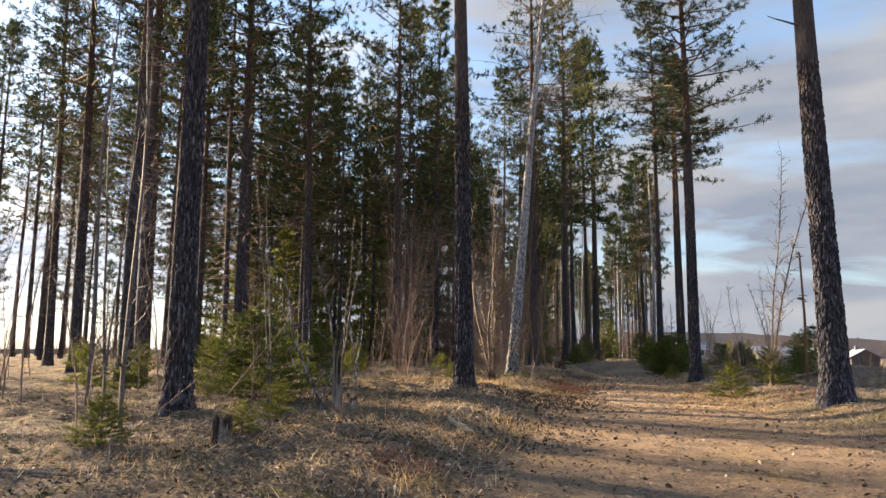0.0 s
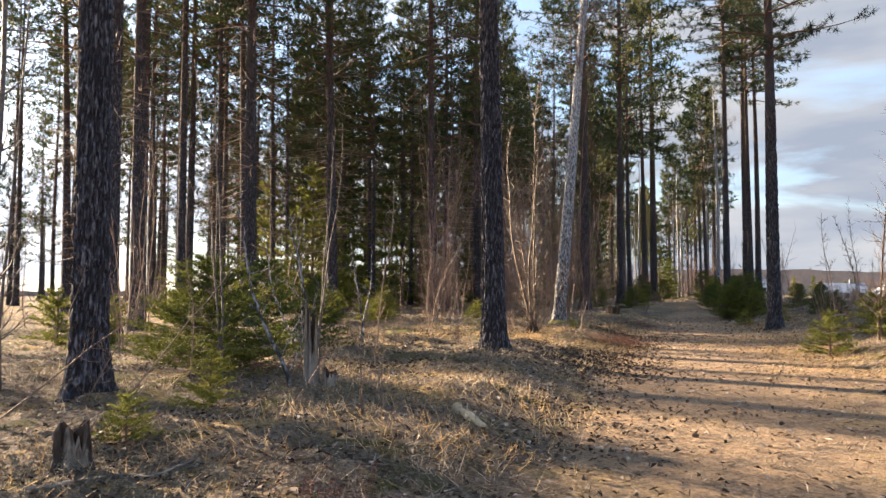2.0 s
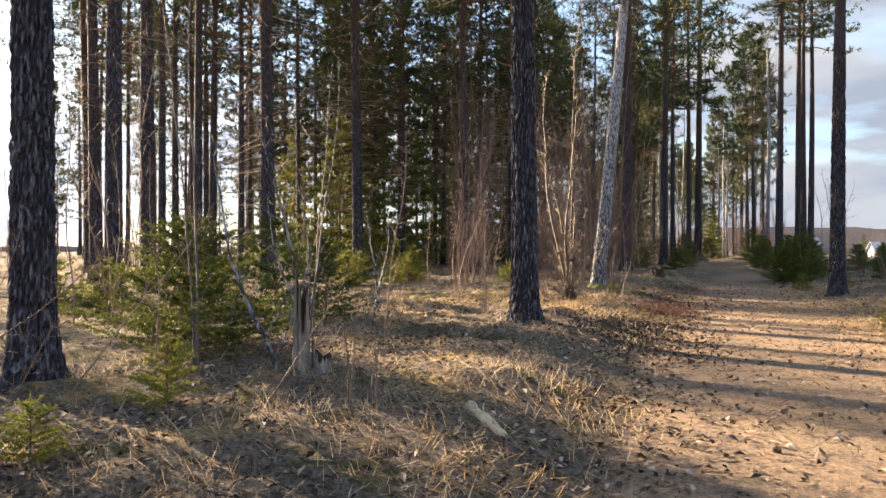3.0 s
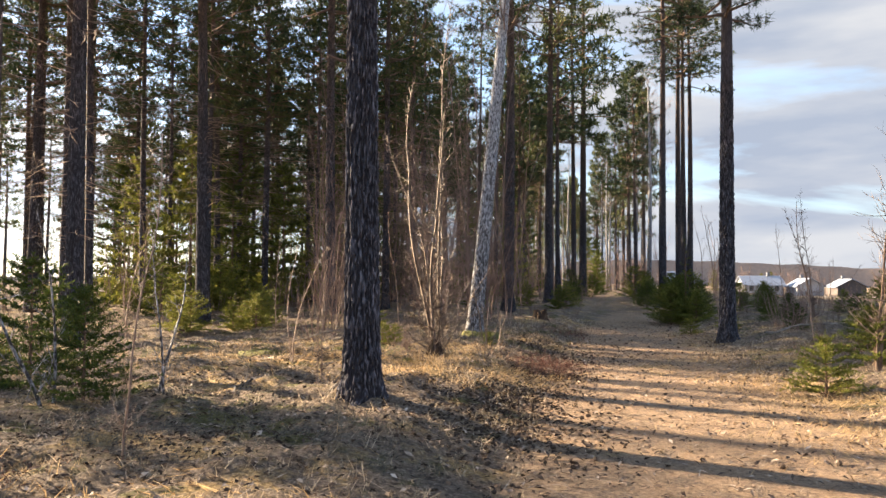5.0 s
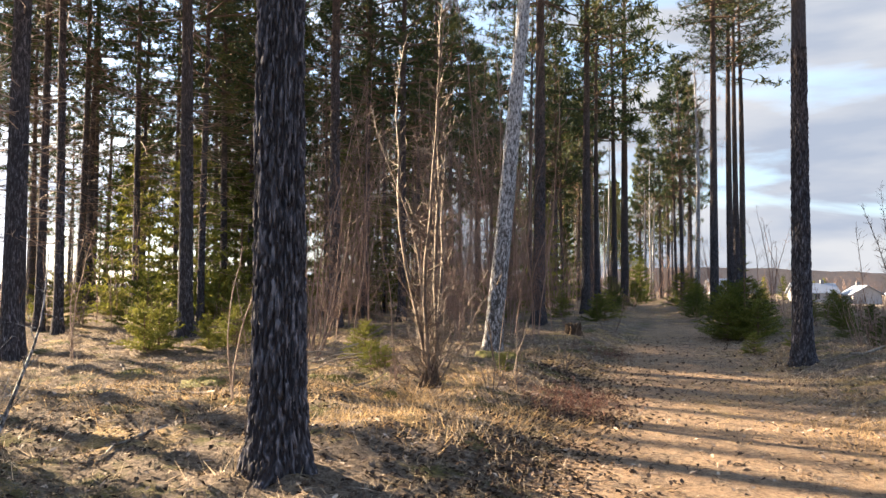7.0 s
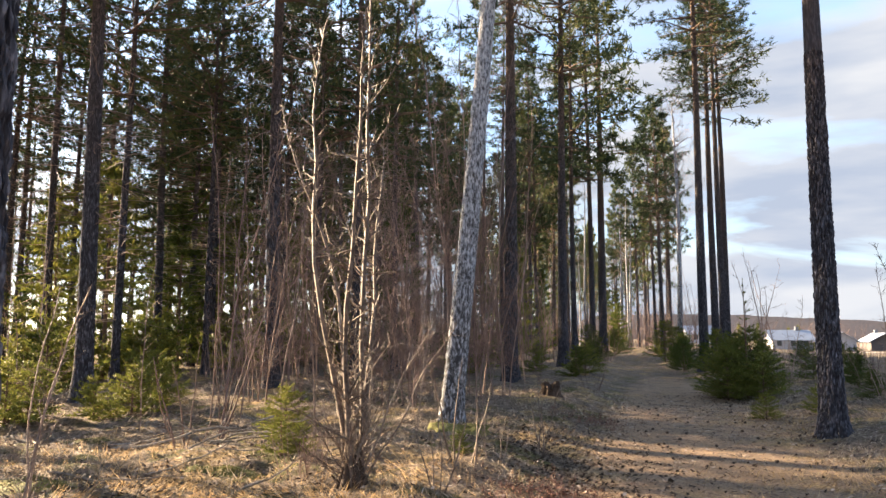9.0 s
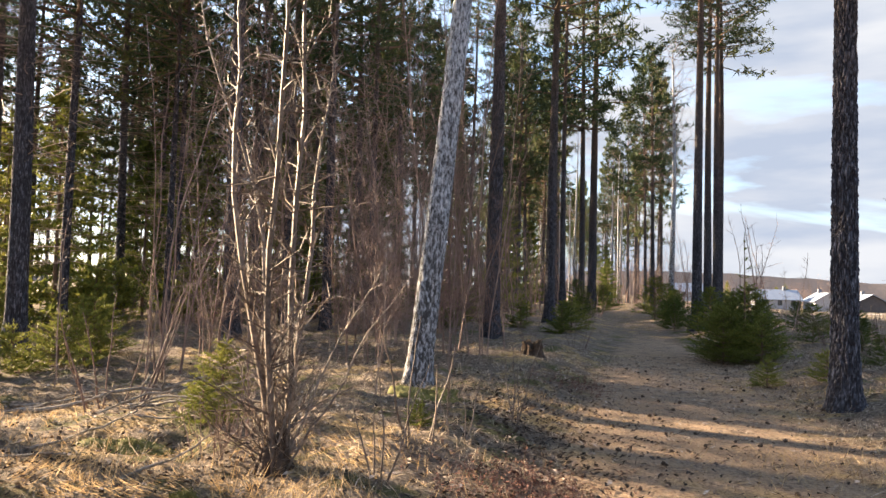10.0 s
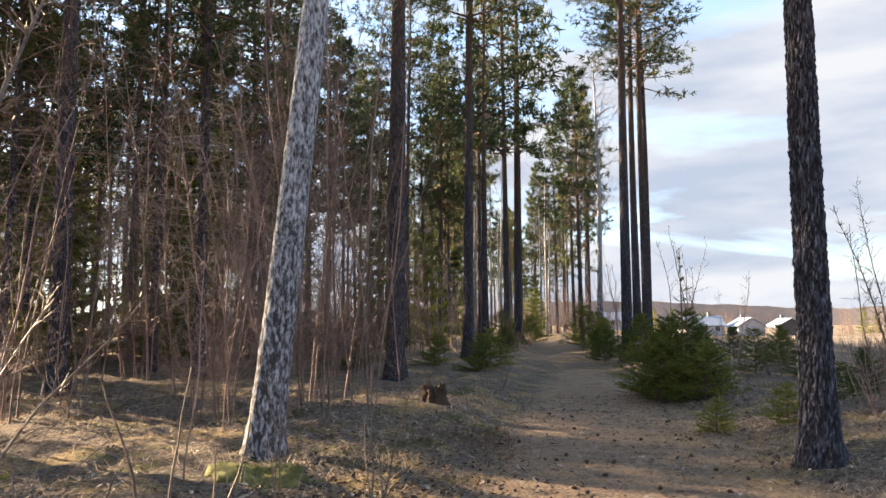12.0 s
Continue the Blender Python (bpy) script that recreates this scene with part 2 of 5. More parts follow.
    bp = n.new("ShaderNodeBump")
    bp.inputs["Strength"].default_value = 0.9
    bp.inputs["Distance"].default_value = 0.09
    l.new(ht.outputs[0], bp.inputs["Height"])
    l.new(bp.outputs["Normal"], b.inputs["Normal"])
    return m


PINE_BARK = pine_bark_material()
CARVED_BARK = pine_bark_material(True)
BIRCH_BARK = birch_bark_material()
FLOOR = ground_material()
LIMB = material("pine_limb", [(0.3, (0.06, 0.043, 0.034)), (0.7, (0.20, 0.125, 0.08))], 5, bump=0.2)
NEEDLE = material("pine_needles", [(0.25, (0.022, 0.038, 0.020)), (0.5, (0.046, 0.068, 0.030)), (0.78, (0.12, 0.122, 0.042))], 1.2, bump=0,
                  rough=0.55, by_object=0.35, by_island=0.35, transmit=0.16, fine=9, spec=0.06)
# light put into the needle colour: sunlit yellow-green, then a darker shaded copy
LIT_SPRUCE = material("spruce_needles", [(0.25, (0.06, 0.08, 0.02)), (0.5, (0.15, 0.165, 0.036)), (0.8, (0.26, 0.25, 0.06))], 1.5, bump=0,
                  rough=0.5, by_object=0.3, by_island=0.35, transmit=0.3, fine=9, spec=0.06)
SHADED_SPRUCE = material("shaded_spruce_needles", [(0.25, (0.0312, 0.0552, 0.0156)), (0.5, (0.084, 0.11, 0.0264)), (0.8, (0.168, 0.18, 0.0432))], 1.5, bump=0,
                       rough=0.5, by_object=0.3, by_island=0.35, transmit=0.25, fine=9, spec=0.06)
TWIG = material("bare_twig", [(0.3, (0.103, 0.069, 0.0552)), (0.55, (0.23, 0.167, 0.132)), (0.75, (0.391, 0.31, 0.253))], 7, by_object=0.25, bump=0.2, rough=0.7)
PALE_TWIG = material("alder_stem", [(0.3, (0.055, 0.042, 0.036)), (0.5, (0.155, 0.118, 0.094)), (0.72, (0.32, 0.262, 0.215))], 9, by_object=0.2, bump=0.3, rough=0.6)
GREY_TWIG = material("grey_alder_bark", [(0.3, (0.05, 0.045, 0.045)), (0.5, (0.12, 0.105, 0.1)), (0.72, (0.25, 0.225, 0.21))], 12, bump=0.4, rough=0.7)
RED_TWIG = material("red_twig", [(0.3, (0.108, 0.0696, 0.06)), (0.55, (0.222, 0.154, 0.13)), (0.75, (0.36, 0.27, 0.228))], 7, by_object=0.25, bump=0.2, rough=0.7)
STRAW = material("dead_grass", [(0.22, (0.10, 0.078, 0.055)), (0.48, (0.36, 0.295, 0.21)), (0.78, (0.68, 0.57, 0.42))], 2, by_island=0.55, bump=0, rough=0.7, transmit=0.3)
# sunlight put into the straw colour, for long grass in the sunny strips
SUNLIT_STRAW = material("sunlit_grass", [(0.22, (0.13, 0.085, 0.042)), (0.48, (0.45, 0.308, 0.155)), (0.78, (0.72, 0.54, 0.30))], 2, by_island=0.5, bump=0, rough=0.7, transmit=0.3)
LEAF = material("fallen_leaf", [(0.25, (0.04, 0.03, 0.025)), (0.5, (0.16, 0.11, 0.08)), (0.66, (0.34, 0.27, 0.21)), (0.82, (0.58, 0.5, 0.42))], 3, by_island=0.6, bump=0, rough=0.7, transmit=0.1)
CONE = material("cone_scales", [(0.3, (0.035, 0.025, 0.02)), (0.7, (0.10, 0.07, 0.05))], 30, by_island=0.3)
MOSS = material("moss", [(0.3, (0.042, 0.047, 0.018)), (0.5, (0.13, 0.128, 0.04)), (0.72, (0.29, 0.262, 0.085))], 9, bump=0.8, fine=90, dist=0.03)
DEADWOOD = material("weathered_wood", [(0.3, (0.07, 0.058, 0.05)), (0.5, (0.21, 0.185, 0.16)), (0.75, (0.45, 0.41, 0.36))], 6, (1, 1, 0.25), bump=0.6)
PALE_WOOD = material("pale_wood", [(0.3, (0.30, 0.23, 0.14)), (0.6, (0.58, 0.48, 0.32))], 8, (1, 1, 0.4), bump=0.4)
STUMP_BARK = material("stump_bark", [(0.38, (0.025, 0.02, 0.018)), (0.52, (0.075, 0.062, 0.055)), (0.68, (0.36, 0.32, 0.28))], 9, (1, 1, 0.2), bump=0.9, fine=28)
ROTTEN = material("rotten_wood", [(0.3, (0.022, 0.016, 0.012)), (0.7, (0.095, 0.062, 0.042))], 9, bump=0.8)

# ---- the lie of the land ----
PROFILE = [(-30, -0.9), (-5, -0.3), (0, 0), (1.34, 0.11), (2.57, 0.18), (3.8, 0.29), (4.4, 0.37), (6.7, 0.5), (8, 0.55), (10.3, 0.62), (13, 0.64),
           (20, 0.71), (24, 0.82), (30, 0.95), (45, 1.1), (80, 1.2), (2000, 1.2)]
CENTRE = [(-30, -3), (-6, 0.5), (6.5, 2.5), (12.6, 3.6), (15.4, 4.1), (22.4, 5.8), (26, 6.8), (32, 8.2), (46, 11.4), (60, 13.6), (80, 15.5), (2000, 200)]


def along(table, y):
    return float(np.interp(y, [a for a, _ in table], [b for _, b in table]))


def track_half(y):
    return float(np.interp(y, [0, 12, 22, 27, 32, 60], [2.0, 1.6, 1.25, 0.95, 0.6, 0.5]))


def smooth(a, b, v):
    s = min(1.0, max(0.0, (v - a) / (b - a)))
    return s * s * (3 - 2 * s)


def ground_z(x, y):
    c = along(CENTRE, y)
    d = abs(x - c)
    z = along(PROFILE, y) + 0.22 * smooth(track_half(y), track_half(y) + 1.5, d)
    away = smooth(1.0, 2.5, d - track_half(y) + 0.8)
    near = 1 - smooth(30, 80, abs(y - 10)) * 0.6
    z += away * near * (0.10 * noise.noise((x * 0.55, y * 0.55, 3.1)) + 0.055 * noise.noise((x * 1.7, y * 1.7, 9.0)))
    z += 0.012 * noise.noise((x * 4.5, y * 4.5, 1.7)) * (0.6 + away) + 0.06 * away * near * noise.noise((x * 2.6, y * 2.6, 6.6)) + 0.03 * away * near * noise.noise((x * 6.5, y * 6.5, 2.2))
    # the open field beside the wood lies lower
    z -= 1.7 * smooth(12.0, 42.0, x - max(0.0, (y - 24) * 0.25))
    return z


def steps(lo, a, b, hi, fine_step, grow):
    mid = list(np.arange(a, b, fine_step))
    right, v, s = [], b, fine_step
    while v < hi:
        right.append(v)
        s *= grow
        v += s
    left, v, s = [], a, fine_step
    while v > lo:
        s *= grow
        v -= s
        left.append(v)
    return left[::-1] + mid + right + [hi]


def mesh_object(name, verts, faces, mats, parent=None, label="", smooth_shade=False):
    me = bpy.data.meshes.new(name)
    me.from_pydata(verts, [], faces)
    for m in mats if isinstance(mats, (list, tuple)) else [mats]:
        me.materials.append(m)
    if smooth_shade:
        me.shade_smooth()
    ob = new(name, me)
    if parent:
        ob.parent = parent
    if label:
        tagged(ob, label)
    return ob


def part(name, bm, mat, parent, label=""):
    me = bpy.data.meshes.new(name)
    bm.to_mesh(me)
    bm.free()
    me.materials.append(mat)
    ob = new(name, me)
    ob.parent = parent
    if label:
        tagged(ob, label)
    return ob


def share(name, data, parent, m=None):
    ob = new(name, data)
    ob.parent = parent
    if m is not None:
        ob.matrix_basis = m
    return ob


def thing(name, m, label, category, group=""):
    ob = new(name)
    ob.empty_display_size = 0.2
    ob.matrix_basis = m
    return tagged(ob, label, category, group)


def build_ground():
    xs = steps(-900, -8.0, 11.0, 900, 0.09, 1.09)
    ys = steps(-60, 2.0, 26.0, 1500, 0.09, 1.07)
    nx = len(xs)
    verts = [(x, y, ground_z(x, y)) for y in ys for x in xs]
    faces = [(j * nx + i, j * nx + i + 1, (j + 1) * nx + i + 1, (j + 1) * nx + i) for j in range(len(ys) - 1) for i in range(nx - 1)]
    ob = mesh_object("ground", verts, faces, FLOOR, smooth_shade=True)
    lay = ob.data.attributes.new("track", "FLOAT", "POINT")
    lay.data.foreach_set("value", [(1 - smooth(track_half(y) - 0.45, track_half(y) + 0.75, abs(x - along(CENTRE, y)))) * (1 - 0.75 * smooth(25, 36, y)) for x, y, z in verts])
    tagged(ob, "forest floor of needles, straw and moss with a trodden sandy track", "ground", kind="structure")


build_ground()

# ---- plants: meshes that many of them share ----


class Shape:
    """Gathers tubes and blades for one mesh."""

    def __init__(self):
        self.v, self.f = [], []

    def tube(self, pts, radii, sides=5):
        base = len(self.v)
        for i, p in enumerate(pts):
            d = (pts[min(i + 1, len(pts) - 1)] - pts[max(i - 1, 0)]).normalized()
            a = d.orthogonal().normalized()
            c = d.cross(a)
            for k in range(sides):
                t = 2 * math.pi * k / sides
                self.v.append(tuple(p + (a * math.cos(t) + c * math.sin(t)) * radii[i]))
        for i in range(len(pts) - 1):
            for k in range(sides):
                q = base + i * sides
                self.f.append((q + k, q + (k + 1) % sides, q + sides + (k + 1) % sides, q + sides + k))

    def blade(self, p, d, length, width, rng):
        a = d.cross(Vector((rng.uniform(-1, 1), rng.uniform(-1, 1), rng.uniform(-1, 1)))).normalized() * width
        q = len(self.v)
        self.v += [tuple(p - a), tuple(p + a), tuple(p + d * length)]
        self.f.append((q, q + 1, q + 2))

    def data(self, name, mat, shade=True):
        me = bpy.data.meshes.new(name)
        me.from_pydata(self.v, [], self.f)
        me.materials.append(mat)
        if shade:
            me.shade_smooth()
        return me


def ball(rng):
    while True:
        v = Vector((rng.uniform(-1, 1), rng.uniform(-1, 1), rng.uniform(-1, 1)))
        if 0.05 < v.length < 1:
            return v.normalized()


def tuft(shape, p, out, rng, size, count=13, width=0.011):
    for _ in range(count):
        d = (out * 0.55 + ball(rng)).normalized()
        shape.blade(p + ball(rng) * size * 0.25, d, size * rng.uniform(0.7, 1.15), width, rng)


def bend(p, d, length, n, rng, wob=0.15, lift=0.0):
    pts = [p.copy()]
    d = d.normalized()
    for _ in range(n):
        d = (d + ball(rng) * wob + Vector((0, 0, lift))).normalized()
        p = p + d * (length / n)
        pts.append(p.copy())
    return pts


def pine_crown(seed, height=8.0, spread=2.1, open_=1.0, droop=0.0, close=False, far=False):
    """Crown of a Scots pine over 0..height, in tiers of flat sprays: limbs and the needles upon them, as two meshes."""
    rng = random.Random(seed)
    wood, green = Shape(), Shape()
    z = 0.0
    while z < height - 0.3:
        f = z / height
        reach = spread * (0.5 + 0.5 * math.sin(math.pi * min(1, f * 1.2 + 0.2))) * (1 - f ** 3 * 0.72)
        arms = rng.choice((4, 5, 5, 6))
        first = rng.uniform(0, 6.3)
        for j in range(arms):
            if rng.random() > open_:
                continue
            a = first + (j + rng.uniform(-0.3, 0.3)) * 2 * math.pi / arms
            r = reach * rng.uniform(0.5, 1.12)
            d = Vector((math.cos(a), math.sin(a), rng.uniform(-0.22, 0.1) + f * 0.6))
            pts = bend(Vector((0, 0, z + rng.uniform(-0.12, 0.12))), d, r, 5, rng, 0.13, 0.05 - droop)
            wood.tube(pts, [0.032 * (1 - f * 0.5) * (1 - i / 5.6) + 0.004 for i in range(6)], 4 if close else 3)
            for i in range(2, 6):
                run = (pts[i] - pts[i - 1]).normalized()
                side = run.cross(Vector((0, 0, 1))).normalized()
                for sgn in (-1, 1):
                    if rng.random() < 0.12:
                        continue
                    dd = (side * sgn * rng.uniform(0.5, 1.1) + run * 0.8 + ball(rng) * 0.25 + Vector((0, 0, 0.14))).normalized()
                    sub = bend(pts[i], dd, (0.2 + r * 0.16) * rng.uniform(0.6, 1.2), 2, rng, 0.15, 0.06)
                    if close:
                        wood.tube(sub, [0.010, 0.007, 0.004], 3)
                        tuft(green, sub[2], dd, rng, 0.15, 22, 0.008)
                        tuft(green, sub[1], dd, rng, 0.14, 16, 0.008)
                    elif far:
                        tuft(green, sub[2], dd, rng, 0.32, 8, 0.034)
                    else:
                        tuft(green, sub[2], dd, rng, 0.19, 10, 0.018)
                        tuft(green, sub[1], dd, rng, 0.17, 7, 0.018)
            tuft(green, pts[5], d.normalized(), rng, 0.2, 9, 0.012 if close else 0.02)
        z += rng.uniform(0.38, 0.62)
    for _ in range(14):
        tuft(green, Vector((rng.uniform(-0.2, 0.2), rng.uniform(-0.2, 0.2), height + rng.uniform(-0.7, 0.1))), Vector((0, 0, 1)), rng, 0.18, 12)
    return wood.data("pine_limbs", LIMB), green.data("pine_needles", NEEDLE, False)


def dead_whorls(seed, low=2.0, high=9.0, reach=1.3, count=40):
    """Dry lower branches of a pine that grew up in shade."""
    rng = random.Random(seed)
    s = Shape()
    for _ in range(count):
        z = rng.uniform(low, high)
        a = rng.uniform(0, 2 * math.pi)
        pts = bend(Vector((0, 0, z)), Vector((math.cos(a), math.sin(a), rng.uniform(-0.3, 0.25))), reach * rng.uniform(0.35, 1.0), 3, rng, 0.2, -0.03)
        s.tube(pts, [0.014, 0.010, 0.006, 0.003], 3)
        for i in (1, 2, 3):
            for _ in range(2):
                s.blade(pts[i], ((pts[i] - pts[i - 1]).normalized() + ball(rng) * 0.8).normalized(), rng.uniform(0.15, 0.5), 0.004, rng)
    return s.data("dead_branches", TWIG)


def spruce_shape(seed, height, radius, mat, dense=1.0, needle=0.028):
    """A young spruce: stem and whorls of flat sprays, needles along every twig."""
    rng = random.Random(seed)
    wood, green = Shape(), Shape()
    wood.tube([Vector((0, 0, -0.08)), Vector((0.01, 0, height * 0.5)), Vector((0, 0, height))], [0.012 + height * 0.009, 0.006 + height * 0.005, 0.004], 6)

    def clothe(pts, gap):
        for p, q in zip(pts, pts[1:]):
            d = (q - p)
            k = max(1, int(d.length / gap))
            dn = d.normalized()
            for i in range(k):
                at = p + d * ((i + rng.random()) / k)
                for _ in range(2):
                    green.blade(at, (dn * 0.7 + ball(rng)).normalized(), needle * rng.uniform(0.8, 1.3), needle * 0.16, rng)

    z = 0.04 * height
    while z < height * 0.97:
        f = z / height
        r = radius * (1 - f) ** (0.6 if radius > 0.45 * height else 0.85) + 0.03
        for _ in range(int(rng.choice((4, 5, 6)) * dense + 0.5)):
            a = rng.uniform(0, 2 * math.pi)
            d = Vector((math.cos(a), math.sin(a), 0.1 + f * 0.5))
            pts = bend(Vector((0, 0, z)), d, r * rng.uniform(0.7, 1.15), 4, rng, 0.1, 0.02)
            wood.tube(pts, [0.006, 0.005, 0.004, 0.003, 0.002], 3)
            clothe(pts[1:], needle * 0.33)
            for i in range(1, 5):
                side = (pts[i] - pts[i - 1]).normalized().cross(Vector((0, 0, 1))).normalized()
                for sgn in (-1, 1):
                    sub = bend(pts[i], side * sgn + (pts[i] - pts[i - 1]).normalized() * 1.1 + ball(rng) * 0.25, r * rng.uniform(0.18, 0.38), 2, rng, 0.12)
                    clothe(sub, needle * (0.33 if needle < 0.05 else 0.5))
        z += max(0.07, height * 0.075) * rng.uniform(0.75, 1.25)
    clothe([Vector((0, 0, height * 0.85)), Vector((0, 0, height + 0.05))], needle * 0.3)
    return wood.data("spruce_stem", LIMB), green.data("spruce_needles", mat, False)


def bare_shape(seed, height, stems, spread, twiggy, mat, thick=0.016, lean=0.12, wob=0.13, reach=1.0, n=9):
    """Leafless birch or willow growth: stems from one foot, forking into fine twigs. Stems and twigs are two meshes."""
    rng = random.Random(seed)
    wood, fine = Shape(), Shape()
    for _ in range(stems):
        a = rng.uniform(0, 2 * math.pi)
        foot = Vector((math.cos(a), math.sin(a), 0)) * rng.uniform(0, spread)
        d = Vector((math.cos(a) * lean * rng.uniform(0, 2), math.sin(a) * lean * rng.uniform(0, 2), 1))
        h = height * rng.uniform(0.6, 1.05)
        pts = bend(foot - Vector((0, 0, 0.06)), d, h, n, rng, wob, 0.04)
        r0 = thick * (0.6 + 0.5 * h / height) * rng.uniform(0.75, 1.2)
        wood.tube(pts, [r0 * (1 - i / (n + 0.6)) + 0.0025 for i in range(n + 1)], 5)
        for i in range(1, n + 1):
            for _ in range(twiggy):
                dd = (pts[i] - pts[i - 1]).normalized() * 0.75 + ball(rng) * 0.85
                start = pts[i - 1].lerp(pts[i], rng.random()) if i > 1 or mat is PALE_TWIG else pts[i]
                ln = (1 - i / (n + 4)) * h * reach * rng.uniform(0.10, 0.26)
                sub = bend(start, dd, ln, 4, rng, 0.18, 0.03)
                fine.tube(sub[::2], [r0 * 0.34, r0 * 0.2, 0.0015], 3)
                for k in (1, 2, 3, 4):
                    for _ in range(2):
                        fine.blade(sub[k], ((sub[k] - sub[k - 1]).normalized() + ball(rng) * 0.7 + Vector((0, 0, 0.15))).normalized(), ln * rng.uniform(0.2, 0.5), r0 * 0.12 + 0.0008, rng)
    return wood.data("stems", mat), fine.data("twigs", mat)


NEAR_CROWNS = [pine_crown(31, 8.0, 2.0, close=True), pine_crown(32, 8.0, 1.8, 0.85, 0.1, True)]
CROWNS = [pine_crown(11, 8.0, 2.1, 0.92), pine_crown(12, 8.0, 2.4, 0.84), pine_crown(13, 8.0, 2.0, 0.95), pine_crown(14, 8.0, 2.3, 0.75, 0.05), pine_crown(15, 8.0, 2.1, 0.88, 0.06)]
FAR_CROWNS = [pine_crown(16, 8.0, 1.9, 0.75, far=True), pine_crown(17, 8.0, 2.2, 0.6, far=True), pine_crown(18, 8.0, 1.8, 0.7, 0.05, far=True)]
DEAD = [dead_whorls(21, 2.0, 9.0, 1.4, 64), dead_whorls(22, 1.5, 9, 1.7, 72), dead_whorls(23, 3, 9, 1.3, 52)]


def trunk_mesh(seed, r, h, lean=(0, 0), sides=14, step=0.5, relief=0.0, flare=0.45, bow=0.1, fine_to=0.0, mat=None):
    """A tapered stem with a flared foot; relief: depth of the bark's furrows up to the height fine_to."""
    rng = random.Random(seed)
    ph, ph2 = rng.uniform(0, 6.3), rng.uniform(0, 6.3)
    zs, z = [], -0.25
    while z < h:
        zs.append(z)
        z += (0.028 if z < fine_to else step)
    zs.append(h)
    v, f, plate = [], [], []
    for z in zs:
        t = max(0.0, z) / h
        rr = r * ((1 - t) ** 0.75 * 0.97 + 0.03) * (1 + flare * math.exp(-max(z, -0.1) * 4.2))
        cx = lean[0] * z + bow * math.sin(t * 4 + ph) * t
        cy = lean[1] * z + bow * math.sin(t * 3.3 + ph2) * t
        for k in range(sides):
            a = 2 * math.pi * k / sides
            ca, sa = math.cos(a), math.sin(a)
            q = rr * (1 + 0.05 * math.sin(3 * a + ph + z * 0.4) + 0.12 * math.exp(-max(z, 0) * 5) * math.sin(5 * a + ph2))
            high = 0.3
            if relief and z < fine_to:
                wx = 0.8 * noise.noise((ca * r * 13, sa * r * 13, z * 3.5 + seed)) + 0.5 * noise.noise((ca * r * 40, sa * r * 40, z * 13 + seed))
                near_cells = noise.voronoi((ca * r * 30 + wx, sa * r * 30 - wx, z * 4.2 + seed + wx * 0.7))[0]
                ridge = min(1.0, (near_cells[1] - near_cells[0]) / 0.3)
                flake = noise.noise((ca * r * 70, sa * r * 70, z * 26 + seed))
                lump = noise.noise((ca * r * 22, sa * r * 22, z * 9 + seed + 40))
                high = min(1.0, max(0.0, ridge * (0.75 + 0.5 * lump) + 0.35 * flake))
                q += relief * (high - 0.6 + 0.4 * flake)
            plate.append(high)
            v.append((cx + q * ca, cy + q * sa, z))
    for i in range(len(zs) - 1):
        for k in range(sides):
            f.append((i * sides + k, i * sides + (k + 1) % sides, (i + 1) * sides + (k + 1) % sides, (i + 1) * sides + k))
    me = bpy.data.meshes.new("trunk")
    me.from_pydata(v, [], f)
    me.materials.append(mat or (CARVED_BARK if relief else PINE_BARK))
    if relief:
        me.attributes.new("plate", "FLOAT", "POINT").data.foreach_set("value", plate)
    me.shade_smooth()
    return me


PINES = []


def pine(x, y, r, h=17.0, crown_at=8.0, lean=0.0, near=False, crown=None, dead=True, spread=1.0, label="", squat=1.0):
    seed = len(PINES) + 100
    rng = random.Random(seed)
    label = label or "tall Scots pine with grey furrowed bark and high green crown"
    tree = thing("pine_tree", pose(x, y, ground_z(x, y)), label, "tree", "pines along the track")
    PINES.append((x, y))
    share("trunk", trunk_mesh(seed, r, h, (lean, rng.uniform(-0.01, 0.01)), 150 if near == 2 else 90 if near else 12 if y < 36 else 8, 0.5 if y < 36 else 1.2, 0.024 if near else 0.0, fine_to=5.5 if near else 0.0), tree)
    kinds = CROWNS if y < 45 else FAR_CROWNS
    wood, green = kinds[seed % len(kinds)] if crown is None else NEAR_CROWNS[crown]
    top = (h - crown_at) / 8.0
    m = Matrix.Translation((lean * crown_at, 0, crown_at)) @ Matrix.Rotation(rng.uniform(0, 6.3), 4, "Z") @ Matrix.Diagonal((spread, spread, top, 1))
    tagged(share("branchwork", wood, tree, m), kind="stuff")
    share("crown", green, tree, m)
    if dead and y < 60:
        tagged(share("dry_branchwork", DEAD[seed % 3], tree, Matrix.Rotation(rng.uniform(0, 6.3), 4, "Z") @ Matrix.Diagonal((1, 1, crown_at / 9.0, 1))), kind="stuff")
    return tree


# the stems that the track passes
pine(0.385, 13.15, 0.171, 18, 9.5, -0.012, 2, dead=False, label="tall Scots pine with deeply furrowed grey bark beside the track")
pine(6.08, 11.3, 0.21, 18, 9.5, -0.004, True, dead=False, label="stout dark Scots pine leaning slightly, with short dead branch stubs")
pine(-3.12, 8.65, 0.15, 17, 9.0, 0.0, True, dead=False)
pine(7.33, 21.1, 0.165, 16, 7.0, 0.004, True, dead=False, crown=0, spread=1.1, label="Scots pine at the field edge with low dark green crown")
pine(-6.8, 15.6, 0.16, 17, 8.5, -0.01)
pine(-5.5, 19.6, 0.17, 17, 8.0, -0.012)
pine(-1.6, 26.0, 0.155, 17, 8.5, -0.012)
pine(-4.5, 24.0, 0.165, 17, 8.0, -0.012)
